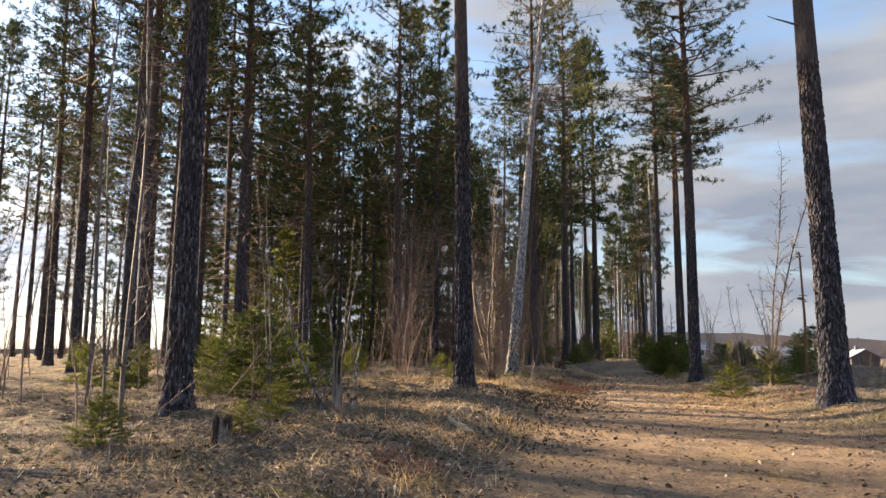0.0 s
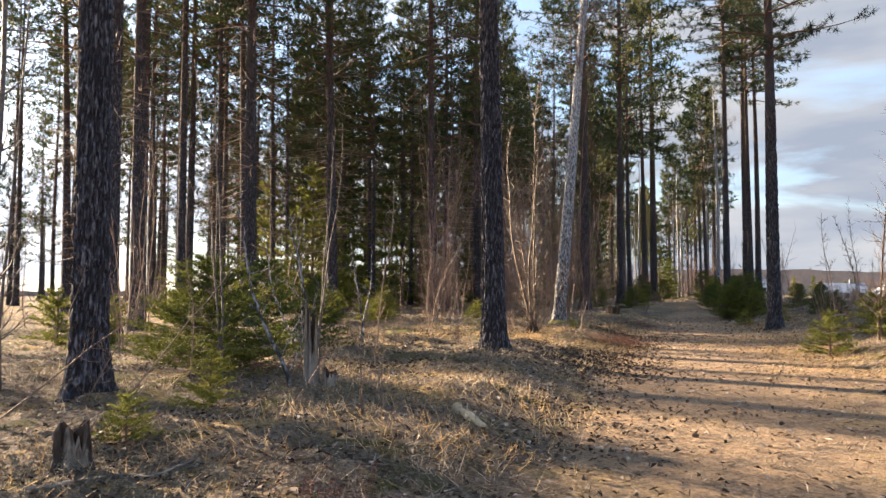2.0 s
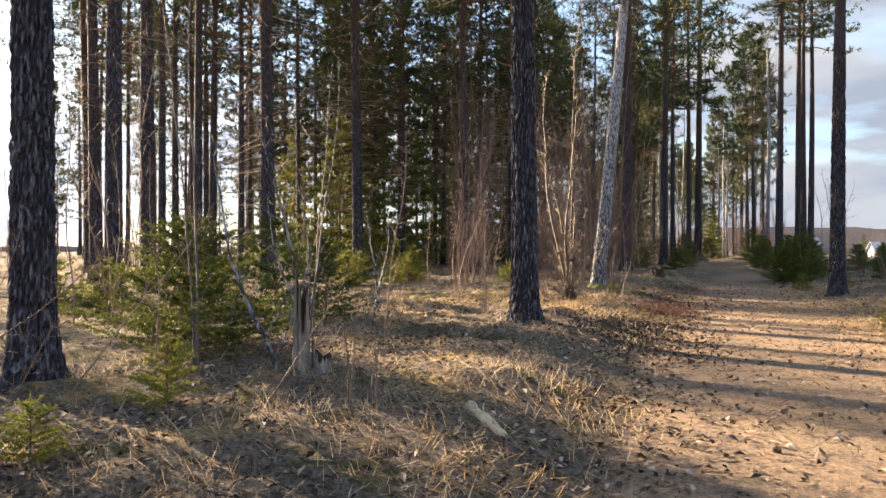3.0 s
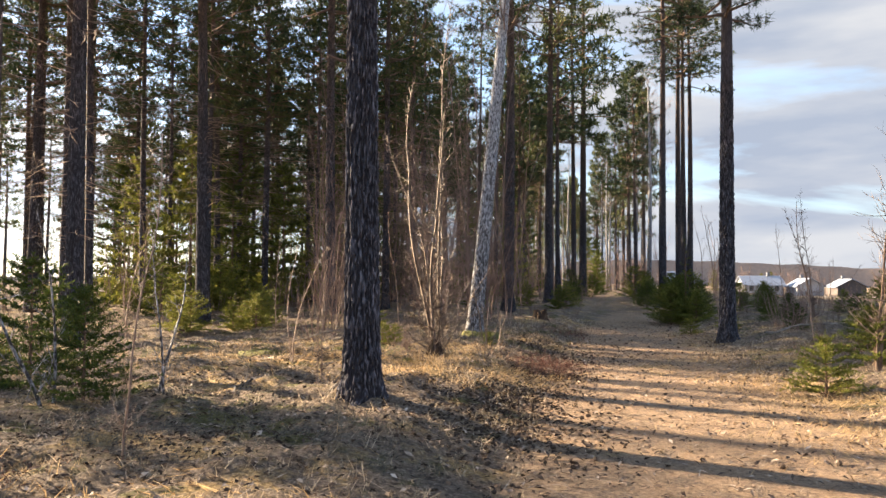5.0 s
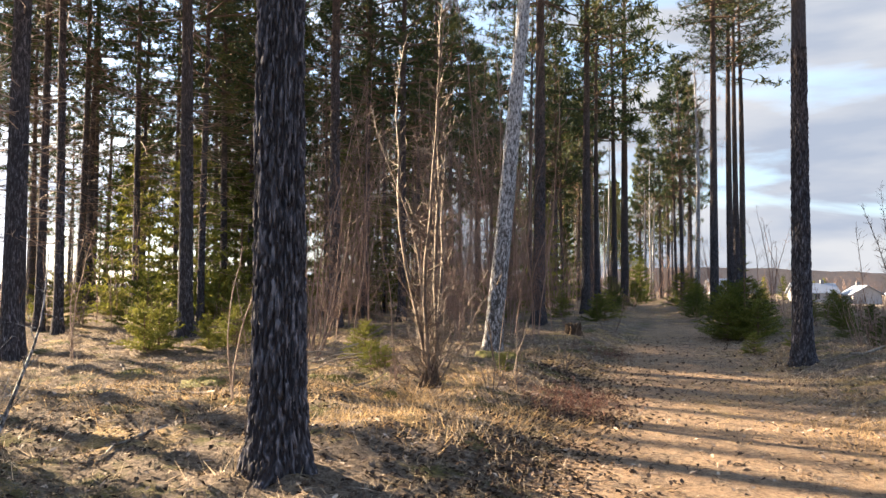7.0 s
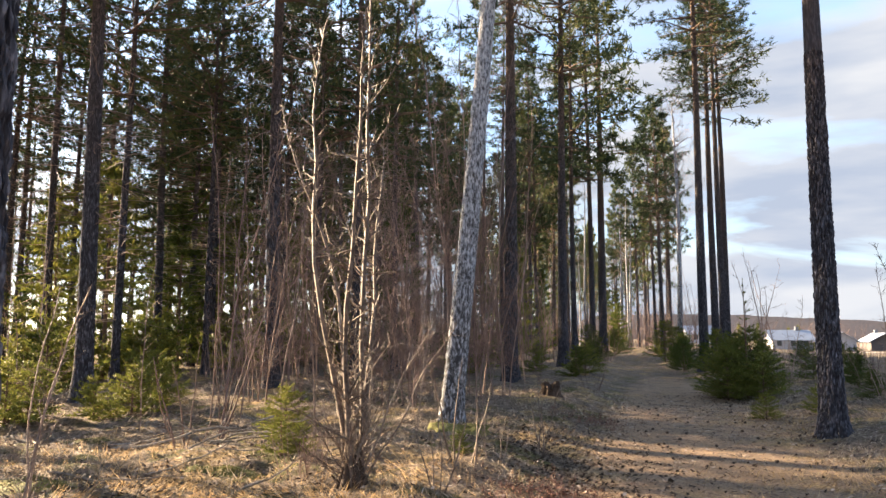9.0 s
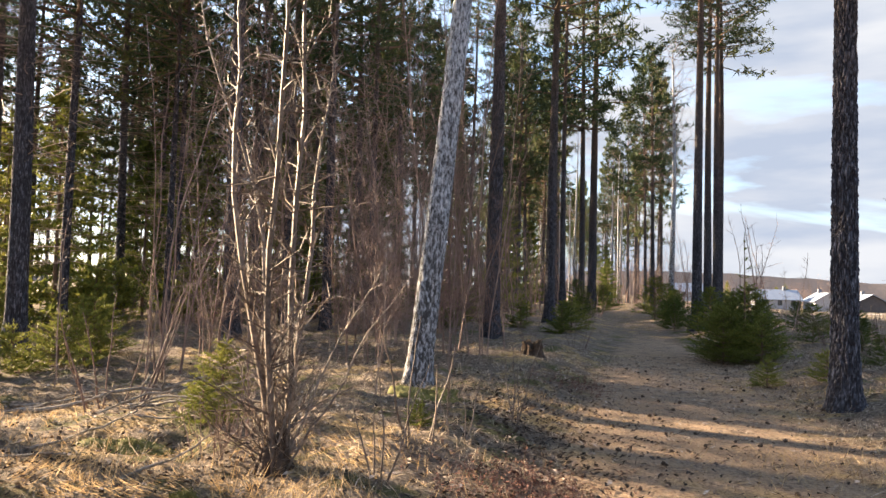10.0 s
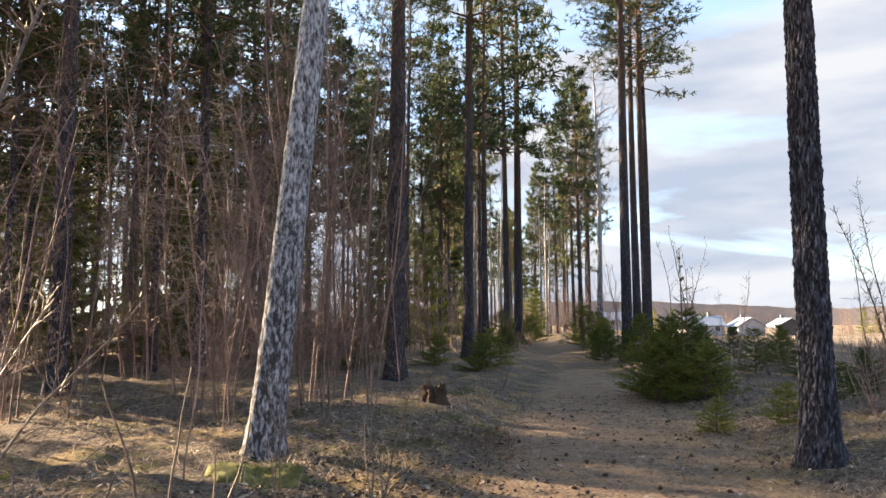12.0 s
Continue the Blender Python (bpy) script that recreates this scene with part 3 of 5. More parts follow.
pine(-10.6, 21.0, 0.17, 17, 7.5, -0.02)
pine(-13.9, 25.7, 0.15, 17, 10.5, -0.02)
pine(-7.4, 17.8, 0.165, 17, 8.5, -0.015)
pine(-5.3, 27.0, 0.10, 14, 6.0, -0.003)
pine(-6.7, 32.9, 0.135, 16, 7.0, -0.01)
pine(-4.3, 30.0, 0.09, 13, 6.0)
pine(3.55, 28.5, 0.175, 19, 9.0, 0.012, dead=False)
pine(5.87, 34.7, 0.16, 20, 10.0, 0.008, dead=False, spread=1.2)
pine(10.6, 50.0, 0.24, 24, 10.0, 0.004, dead=False, spread=1.5)
pine(9.2, 46.0, 0.15, 21, 8.5, 0.0, dead=False, spread=1.2)
pine(7.6, 42.0, 0.13, 19, 8.0, 0.0, dead=False, spread=1.1)
pine(10.1, 33.6, 0.155, 18, 10.5, 0.006, dead=False, spread=1.1, crown=1)
pine(14.4, 44.0, 0.19, 20, 12.0, 0.008, dead=False, spread=1.25, crown=0)
pine(15.9, 46.5, 0.19, 20, 12.0, 0.004, dead=False, spread=1.3)
pine(13.6, 41.0, 0.16, 18, 11.0, 0.004, dead=False)

# the wood behind them
WOOD = random.Random(5)


def in_sun_gap(x, y):
    """Made-up gaps kept free of far pines so that the low sun reaches the track."""
    across = x * math.sin(SUN_AZ) - y * math.cos(SUN_AZ)
    return x < -12 and (12.6 < across < 17.5 or 18.8 < across < 22.2)


def free(x, y, gap):
    return not in_sun_gap(x, y) and all((x - a) ** 2 + (y - b) ** 2 > gap * gap for a, b in PINES)


def fill_wood(count, box, r, h, at, gap, rule):
    made = tries = 0
    while made < count and tries < 6000:
        tries += 1
        x, y = WOOD.uniform(box[0], box[1]), WOOD.uniform(box[2], box[3])
        if not rule(x, y) or not free(x, y, gap):
            continue
        hh = WOOD.uniform(*h)
        pine(x, y, WOOD.uniform(*r), hh, hh * WOOD.uniform(*at), WOOD.uniform(-0.015, 0.015), spread=WOOD.uniform(0.75, 1.1), dead=WOOD.random() < 0.7)
        made += 1


# unseen pines added left of the view; their crowns shade the near ground
for x, y, spread in ((-28.5, 28.3, 0.65), (-31.5, 21.3, 0.9), (-36.5, 22.5, 0.9), (-27.7, 23.8, 0.8)):
    pine(x, y, 0.15, 17.5, 7.5, spread=spread)
fill_wood(13, (-12, 0, 29, 44), (0.07, 0.13), (13, 17), (0.36, 0.52), 2.2, lambda x, y: x < along(CENTRE, y) - 6.5 and x > 22 - 0.95 * y)
fill_wood(40, (-26, 4, 43, 75), (0.08, 0.15), (12, 17), (0.3, 0.5), 2.0, lambda x, y: x < along(CENTRE, y) - 6.5 and x > 22 - 0.95 * y)
fill_wood(22, (-26, 0, 27, 62), (0.09, 0.15), (15, 18), (0.45, 0.6), 2.4, lambda x, y: x < along(CENTRE, y) - 6.5 and 5 - 0.8 * y < x < 22 - 0.95 * y)
fill_wood(9, (-26, -8, 14, 40), (0.09, 0.15), (15, 18), (0.6, 0.7), 3.0, lambda x, y: x < -2 - 0.5 * y)
fill_wood(26, (0, 34, 40, 110), (0.10, 0.16), (15, 21), (0.5, 0.68), 2.4, lambda x, y: 2.2 < along(CENTRE, y) - x < 13)
fill_wood(24, (10, 46, 52, 130), (0.10, 0.17), (13, 19), (0.3, 0.55), 1.8, lambda x, y: 1.8 < x - along(CENTRE, y) < 4.5 + (y - 50) * 0.06)
fill_wood(9, (10, 50, 100, 135), (0.10, 0.2), (13, 19), (0.25, 0.5), 2.5, lambda x, y: abs(x - along(CENTRE, y)) < 12)
fill_wood(26, (-70, 24, 66, 120), (0.10, 0.2), (13, 19), (0.25, 0.5), 2.5, lambda x, y: x < along(CENTRE, y) - 3)
fill_wood(10, (-10, 1, 30, 44), (0.07, 0.12), (14, 18), (0.36, 0.5), 1.7, lambda x, y: x < along(CENTRE, y) - 6.5 and x > 22 - 0.95 * y)
fill_wood(14, (-14, 5, 45, 66), (0.08, 0.14), (15, 19), (0.3, 0.45), 1.7, lambda x, y: x < along(CENTRE, y) - 6.5)
fill_wood(12, (2, 24, 48, 95), (0.09, 0.15), (14, 19), (0.25, 0.45), 1.8, lambda x, y: 2.2 < along(CENTRE, y) - x < 9)
fill_wood(5, (-15, -4, 19, 35), (0.08, 0.12), (16.5, 19), (0.48, 0.56), 2.2, lambda x, y: x < -0.25 * y and x > -0.62 * y)

# ---- birches, saplings and bare brush ----


def birch_tree(x, y, r, h, lean, near=False, label="", limbs=34):
    seed = int(x * 10 + y)
    rng = random.Random(seed)
    tree = thing("birch_tree", pose(x, y, ground_z(x, y)), label or "slender bare birch with white bark at the wood's edge", "tree")
    me = trunk_mesh(seed, r, h, (lean, 0), 48 if near else 12, 0.5, 0.010 if near else 0.0, 0.3, 0.12, 6.5 if near else 0.0, BIRCH_BARK)
    share("trunk", me, tree)
    wood, fine = Shape(), Shape()
    for i in range(limbs):
        z = h * rng.uniform(0.42, 0.97)
        a = rng.uniform(0, 6.3)
        pts = bend(Vector((lean * z, 0, z)), Vector((math.cos(a), math.sin(a), 0.9)), h * 0.16 * rng.uniform(0.6, 1.2), 5, rng, 0.2, -0.06)
        wood.tube(pts, [0.022, 0.016, 0.012, 0.008, 0.005, 0.003], 4)
        for k in range(1, 6):
            for _ in range(3):
                fine.tube(bend(pts[k], ball(rng) + Vector((0, 0, -0.2)), rng.uniform(0.4, 0.9), 3, rng, 0.2, -0.08), [0.006, 0.005, 0.004, 0.002], 3)
    tagged(share("branchwork", wood.data("birch_branches", TWIG), tree), kind="stuff")
    tagged(share("twig_growth", fine.data("birch_twigs", RED_TWIG), tree), kind="stuff")


birch_tree(2.03, 21.6, 0.165, 15, 0.102, True, "leaning birch with rough white and black bark beside the track")
birch_tree(13.1, 45.0, 0.14, 13, 0.012)
for x, y, r in ((15.6, 56, 0.11), (17.4, 62, 0.12), (16.6, 68, 0.10), (18.4, 74, 0.13), (19.5, 82, 0.12), (12.0, 66, 0.11), (11.2, 58, 0.09), (12.6, 72, 0.1), (13.4, 80, 0.1), (11.7, 76, 0.09), (10.4, 63, 0.08), (14.0, 88, 0.12), (17.0, 90, 0.12), (9.2, 55, 0.08)):
    birch_tree(x, y, r, 12, 0.01, limbs=9)

BARE = {
    "thicket": bare_shape(42, 6.6, 5, 0.5, 8, RED_TWIG, 0.011, 0.06, 0.11, 0.8),
    "thicket_b": bare_shape(43, 8.0, 4, 0.6, 9, RED_TWIG, 0.014, 0.05, 0.10, 0.7),
    "far": bare_shape(50, 5.0, 6, 0.9, 2, RED_TWIG, 0.022, 0.14),
    "sapling": bare_shape(44, 2.6, 2, 0.08, 4, TWIG, 0.009, 0.10, reach=0.8),
    "sapling_b": bare_shape(45, 3.6, 1, 0.02, 5, TWIG, 0.011, 0.08, reach=0.75),
    "birchling": bare_shape(46, 6.4, 2, 0.12, 11, TWIG, 0.022, 0.05, 0.09, 0.55),
    "brush": bare_shape(47, 1.3, 9, 0.45, 1, RED_TWIG, 0.007, 0.35, n=5),
    "sticks": bare_shape(48, 1.1, 4, 0.22, 0, PALE_TWIG, 0.008, 0.25),
    "white": bare_shape(51, 2.4, 2, 0.22, 2, BIRCH_BARK, 0.016, 0.12),
    "pole": bare_shape(52, 6.8, 1, 0.0, 4, GREY_TWIG, 0.027, 0.03, 0.07, 0.4),
    "pole_b": bare_shape(53, 5.2, 2, 0.12, 4, GREY_TWIG, 0.017, 0.05, 0.08, 0.45),
    "stems": bare_shape(49, 4.2, 7, 0.9, 2, RED_TWIG, 0.008, 0.05),
}


def bare(kind, x, y, turn=0.0, size=1.0, tilt=0.0, toward=0.0, label="", name="bare_shrub", category="shrub", group=""):
    ob = thing(name, pose(x, y, ground_z(x, y) - 0.02) @ Matrix.Rotation(toward, 4, "Z") @ pose(0, 0, 0, 0, tilt, 0) @ Matrix.Rotation(turn, 4, "Z") @ Matrix.Scale(size, 4),
               label or "leafless grey-brown shrub of thin upright stems", category, group)
    wood, fine = BARE[kind]
    tagged(share("stem_growth", wood, ob), kind="stuff")
    if len(fine.polygons):
        tagged(share("twig_growth", fine, ob), kind="stuff")
    return ob


def alder_clump(x, y):
    ob = thing("alder_clump", pose(x, y, ground_z(x, y) - 0.02), "tall many-stemmed bare alder clump with pale sunlit stems", "shrub")
    rng = random.Random(400)
    for i in range(6):
        a = i * 1.05
        c = Vector((math.cos(a), math.sin(a), 0))
        root = Shape()
        root.tube([c * 0.13 - Vector((0, 0, 0.06)), c * 0.085 + Vector((0, 0, 0.05)), c * 0.06 + Vector((0, 0, 0.16)), c * 0.06 + Vector((0, 0, rng.uniform(0.22, 0.32)))], [0.05, 0.042, 0.034, 0.012], 7)
        share("root", root.data("root", ROTTEN), ob)
    for i in range(15):
        a = i * 2.4
        main = i < 5
        if main:
            wood, fine = bare_shape(400 + i, (6.0, 4.6, 5.4, 3.6, 4.2)[i], 1, 0.0, 8, PALE_TWIG, 0.023, 0.03, 0.15, 0.6)
        else:
            wood, fine = bare_shape(400 + i, rng.uniform(0.5, 1.9), 1, 0.0, 4, PALE_TWIG, 0.0095, 0.22, 0.22, 1.1)
        m = Matrix.Translation((0.07 * math.cos(a), 0.07 * math.sin(a), 0.05 if main else 0)) @ Matrix.Rotation(a, 4, "Z")
        share("stem", wood, ob, m)
        tagged(share("twig_growth", fine, ob, m), kind="stuff")


alder_clump(1.15, 17.25)
R2 = random.Random(77)
for _ in range(20):
    x, y = R2.uniform(-1.8, 3.2), R2.uniform(21.8, 31.5)
    if math.hypot(x - 2.0, y - 21.6) > 0.8 and x < along(CENTRE, y) - 3.2:
        bare(R2.choice(("thicket", "thicket_b", "thicket_b", "thicket")), x, y, R2.uniform(0, 6.3), R2.uniform(0.7, 1.1),
             label="dense thicket of reddish-brown leafless stems", group="thicket by the birch")
for _ in range(46):
    x, y = R2.uniform(-16, -0.5), R2.uniform(13.5, 40)
    if free(x, y, 0.5) and x > -6 - 0.35 * y:
        bare(R2.choice(("sapling", "sapling_b", "stems", "sapling", "brush")), x, y, R2.uniform(0, 6.3), R2.uniform(0.7, 1.2), R2.uniform(-8, 8), R2.uniform(0, 6),
             label="thin bare sapling in the undergrowth", name="bare_sapling", group="undergrowth saplings")
for k in range(90):
    y = R2.uniform(34, 95)
    x = along(CENTRE, y) - R2.uniform(1.8, 14) if k < 64 else along(CENTRE, y) + R2.uniform(1.6, 5)
    bare(R2.choice(("far", "stems", "far")), x, y, R2.uniform(0, 6.3), R2.uniform(0.6, 1.0), label="thin bare undergrowth between the far pines", group="far undergrowth")
for k in range(34):
    y = R2.uniform(92, 135)
    bare("far", along(CENTRE, y) + R2.uniform(-16, 9), y, R2.uniform(0, 6.3), R2.uniform(0.7, 1.2), label="thin bare undergrowth between the far pines", group="far undergrowth")
for x, y, kind, size, turn in ((-1.65, 13.3, "white", 0.9, 0), (-2.3, 12.7, "white", 1.0, 2.5), (-0.23, 14.6, "sapling", 0.75, 1), (-1.39, 9.45, "white", 1.15, 2), (-1.0, 11.0, "sapling_b", 1.0, 0.5),
                               (-2.3, 8.9, "sapling_b", 0.8, 3.0), (-3.6, 7.4, "sapling", 0.9, 4.0), (2.4, 19.6, "sapling", 0.5, 1.0), (1.6, 20.4, "sapling_b", 0.9, 1.9),
                               (0.55, 18.9, "sapling_b", 1.1, 3.3), (-0.8, 15.8, "sapling", 0.9, 5.0), (-4.6, 12.0, "stems", 0.9, 0.4), (-6.3, 10.2, "stems", 1.1, 2.2)):
    bare(kind, x, y, turn, size, label="thin bare birch sapling in dry grass", name="bare_sapling", group="saplings near the track")
for x, y, turn, size in ((2.06, 18.25, 0, 1.0), (3.05, 19.45, 1.5, 0.9), (2.5, 18.6, 3.1, 0.7), (1.9, 17.0, 2.2, 0.8), (-0.6, 8.2, 0.8, 0.7)):
    bare("sticks", x, y, turn, size, label="few dry bare shoots standing in the grass", name="dry_shoots", group="dry shoots")
for x, y, turn in ((0.78, 17.6, 0.5), (0.55, 17.75, 2.0), (0.68, 17.95, 4.1)):
    bare("brush", x, y, turn, 0.42, label="heap of thin dark twigs beside the alder clump", name="twig_heap", group="twig heaps")
for x, y, kind, size, turn in ((-3.38, 7.75, "pole", 0.9, 0.3), (-2.17, 9.3, "pole_b", 0.6, 5.0), (-1.4, 9.7, "pole_b", 0.5, 2.6), (-4.4, 9.1, "pole", 1.0, 3.3), (-4.1, 8.9, "pole_b", 0.9, 1.3)):
    bare(kind, x, y, turn, size, label="slender grey leafless alder stem at the wood's edge", name="young_alder", category="tree", group="young alders")
# leaning dead poles by the first pine
for x, y, tilt, toward, size in ((-2.66, 8.4, 30, 0.2, 0.75), (-3.1, 7.2, 42, 0.5, 0.8), (-1.2, 8.2, 25, 0.4, 0.5), (-2.8, 8.0, 22, 0.1, 0.5), (-3.35, 8.1, 14, 0.6, 0.6)):
    bare("sapling_b", x, y, 0.7, size, tilt, toward, "dead leaning pole with a few broken twigs", "leaning_pole", "dead wood")
# the field side
bare("birchling", 6.95, 15.6, 1.0, 1.15, label="bare young birch with fine twigs at the field edge", name="young_birch", category="tree")
bare("sapling_b", 7.05, 17.2, 2.0, 1.15, 6, 1.0, label="crooked dark bare sapling at the field edge", name="young_birch", category="tree")
bare("sapling_b", 6.2, 11.9, 4.0, 0.66, 4, 0.3, label="thin bare sapling beside the stout pine", name="bare_sapling")
bare("sapling_b", 9.3, 26.5, 0.3, 0.95, 5, 0.1, label="thin pale birch sapling by the spruce bushes", name="bare_sapling")
bare("sapling_b", 10.0, 23.8, 2.3, 1.1, 4, 2.0, label="thin pale birch sapling in rough grass", name="bare_sapling")
bare("birchling", 11.6, 25.5, 4.0, 0.8, label="bare young birch with fine twigs at the field edge", name="young_birch", category="tree")
for _ in range(44):
    y = R2.uniform(13, 48)
    x = along(CENTRE, y) + R2.uniform(3.0, 13.0) + max(0, (y - 30) * 0.2)
    if math.hypot(x - 7.28, y - 21.1) > 1.0:
        bare("brush", x, y, R2.uniform(0, 6.3), R2.uniform(0.4, 0.95), label="low brown leafless brush on rough ground", name="low_brush", group="brush on the field side")

for k in range(46):
    y = R2.uniform(22, 44)
    x = along(CENTRE, y) + R2.uniform(2.8, 9.0)
    if math.hypot(x - 7.28, y - 21.1) > 1.0 and free(x, y, 0.4):
        bare(R2.choice(("brush", "brush", "sapling", "brush", "sapling_b")), x, y, R2.uniform(0, 6.3), R2.uniform(0.5, 0.9), label="low brown leafless brush on rough ground", name="low_brush", group="brush on the field side")

for k in range(30):
    y = R2.uniform(27, 52)
    x = along(CENTRE, y) + (track_half(y) + R2.uniform(0.5, 2.2)) * (1 if k % 2 else -1)
    if free(x, y, 0.4):
        bare("brush", x, y, R2.uniform(0, 6.3), R2.uniform(0.4, 0.8), label="low brown brush beside the narrowing track", name="low_brush", group="brush beside the track")

# ---- spruces ----
SPRUCES = {
    "near": spruce_shape(61, 1.2, 0.85, LIT_SPRUCE, 1.9, 0.036),
    "seedling": spruce_shape(62, 0.62, 0.34, LIT_SPRUCE, 1.0, 0.034),
    "bush": spruce_shape(63, 1.8, 0.85, SHADED_SPRUCE, 1.3, 0.06),
    "leader": spruce_shape(64, 3.0, 0.42, SHADED_SPRUCE, 0.3, 0.028),
    "forest": spruce_shape(65, 6.0, 1.7, SHADED_SPRUCE, 1.5, 0.17),
    "forest_b": spruce_shape(66, 4.5, 1.3, LIT_SPRUCE, 1.4, 0.15),
}


def spruce(kind, x, y, size=1.0, turn=0.0, label="", group=""):
    ob = thing("spruce", pose(x, y, ground_z(x, y)) @ Matrix.Rotation(turn, 4, "Z") @ Matrix.Scale(size, 4), label or "small yellow-green spruce seedling in dry grass", "conifer", group)
    stem, green = SPRUCES[kind]
    share("stem", stem, ob)
    share("foliage", green, ob)


spruce("near", -2.55, 10.0, 1.0, 0.3, "broad young spruce with yellow-green sunlit sprays")
spruce("near", 7.8, 26.0, 0.9, 1.0, "broad yellow-green young spruce in front of darker bushes")
spruce("near", -3.35, 11.0, 0.7, 2.0, "broad young spruce with yellow-green sunlit sprays")
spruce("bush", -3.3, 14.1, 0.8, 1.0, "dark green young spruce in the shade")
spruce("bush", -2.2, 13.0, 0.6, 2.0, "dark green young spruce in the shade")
for x, y, size in ((-1.84, 8.2, 0.7), (5.75, 14.6, 1.15), (7.26, 23.05, 0.7), (8.1, 22.9, 0.75), (0.27, 18.45, 0.62), (0.48, 18.35, 0.5), (-3.05, 21.4, 1.0), (-2.64, 21.7, 1.2), (-3.86, 21.2, 1.3),
                   (-0.04, 20.1, 1.0), (5.78, 30.6, 1.4), (5.4, 29.9, 1.2), (2.4, 30.7, 2.0), (3.0, 31.0, 1.5), (7.1, 15.8, 1.3), (8.35, 25.6, 1.5), (2.1, 18.9, 0.4), (-2.9, 6.3, 0.7),
                   (-5.5, 13.2, 1.3), (-6.8, 14.0, 1.5), (-4.8, 15.6, 1.2), (4.7, 32.4, 1.3), (-1.9, 7.0, 0.5)):
    spruce("seedling", x, y, size, x * 3 + y, group="spruce seedlings")
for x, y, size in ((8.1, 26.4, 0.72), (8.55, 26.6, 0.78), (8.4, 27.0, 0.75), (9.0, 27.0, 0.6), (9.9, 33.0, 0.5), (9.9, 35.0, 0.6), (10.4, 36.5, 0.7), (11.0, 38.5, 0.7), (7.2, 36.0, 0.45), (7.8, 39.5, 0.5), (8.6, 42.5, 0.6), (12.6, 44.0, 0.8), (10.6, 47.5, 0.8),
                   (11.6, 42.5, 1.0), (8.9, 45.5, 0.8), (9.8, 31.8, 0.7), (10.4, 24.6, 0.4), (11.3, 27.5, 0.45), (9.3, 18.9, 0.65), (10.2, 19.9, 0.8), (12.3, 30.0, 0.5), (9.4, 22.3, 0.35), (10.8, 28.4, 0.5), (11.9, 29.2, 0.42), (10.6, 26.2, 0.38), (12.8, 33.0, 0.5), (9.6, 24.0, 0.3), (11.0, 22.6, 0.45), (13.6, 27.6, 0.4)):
    spruce("bush", x, y, size, x * 2 + y, "dense spruce bush in shaded dark green beside the track", "spruce bushes")
for _ in range(20):
    x, y = R2.uniform(-14, -2.5), R2.uniform(19, 33)
    if x > 6 - 0.6 * y and free(x, y, 0.6):
        spruce("seedling", x, y, R2.uniform(1.2, 2.3), R2.uniform(0, 6), "yellow-green young spruce among bare saplings", "young spruces in the wood")
for _ in range(26):
    x, y = R2.uniform(-16, -2.5), R2.uniform(18, 40)
    if x > 8 - 0.75 * y and free(x, y, 0.5):
        bare("brush", x, y, R2.uniform(0, 6.3), R2.uniform(0.6, 1.2), label="low brown brush on the forest floor", name="low_brush", group="brush under the pines")
spruce("leader", 8.25, 26.1, 0.82, 0.5, "thin young spruce with bare top shoot above the bushes")
for x, y, kind, size in ((-6.4, 33.8, "forest", 0.9), (-6.3, 28.6, "forest_b", 1.25), (-8.6, 30.5, "forest_b", 1.2), (-4.2, 32.5, "forest_b", 1.2), (-10.5, 33.5, "forest", 0.9), (-1.2, 33.5, "forest_b", 0.9), (-5.5, 36.5, "forest_b", 1.2), (-2.5, 35.5, "forest_b", 1.1), (-8.0, 38.0, "forest", 1.1), (-11.0, 41.0, "forest", 1.2), (-3.4, 38.5, "forest", 1.1),
                         (-6.5, 36.0, "forest", 1.2), (0.5, 36.0, "forest", 1.0), (3.2, 39.0, "forest_b", 1.0), (-1.0, 40.0, "forest", 1.3),
                         (-4.0, 42.0, "forest", 1.4), (5.5, 44.0, "forest_b", 1.1), (6.2, 52.0, "forest", 0.8), (8.4, 58.0, "forest", 0.9), (4.0, 56.0, "forest", 1.2), (9.6, 67.0, "forest", 1.0),
                         (12.4, 78.0, "forest", 1.1), (16.6, 72.0, "forest", 0.8), (14.6, 63.0, "forest", 0.6), (19.4, 88.0, "forest", 1.0)):
    spruce(kind, x, y, size, x + y, "green spruce growing in the shade of the pines", "forest spruces")

# ---- dead wood ----


def stump(x, y, r, h, mat, label, seed):
    ob = thing("tree_stump", pose(x, y, ground_z(x, y)), label, "stump")
    rng = random.Random(seed)
    sides, rings = 34, 9
    v, f = [], []
    top = [h * (0.85 + 0.13 * math.sin(k * 0.37 + seed)) * rng.uniform(0.45, 1.25) for k in range(sides)]
    for j in range(rings):
        t = j / (rings - 1)
        for k in range(sides):
            a = 2 * math.pi * k / sides
            q = r * (1 + 0.6 * (1 - t) ** 3 + 0.10 * math.sin(4 * a + seed)) * rng.uniform(0.86, 1.08)
            v.append((q * math.cos(a), q * math.sin(a), -0.08 + t * (top[k] + 0.08)))
    for j in range(rings - 1):
        for k in range(sides):
            f.append((j * sides + k, j * sides + (k + 1) % sides, (j + 1) * sides + (k + 1) % sides, (j + 1) * sides + k))
    mesh_object("bark", v, f, mat, ob)
    v2 = [(0, 0, h * 0.78)] + [(v[(rings - 1) * sides + k][0] * 0.96, v[(rings - 1) * sides + k][1] * 0.96, top[k] * 0.97) for k in range(sides)]
    mesh_object("broken_top", v2, [(0, 1 + k, 1 + (k + 1) % sides) for k in range(sides)], ROTTEN, ob)


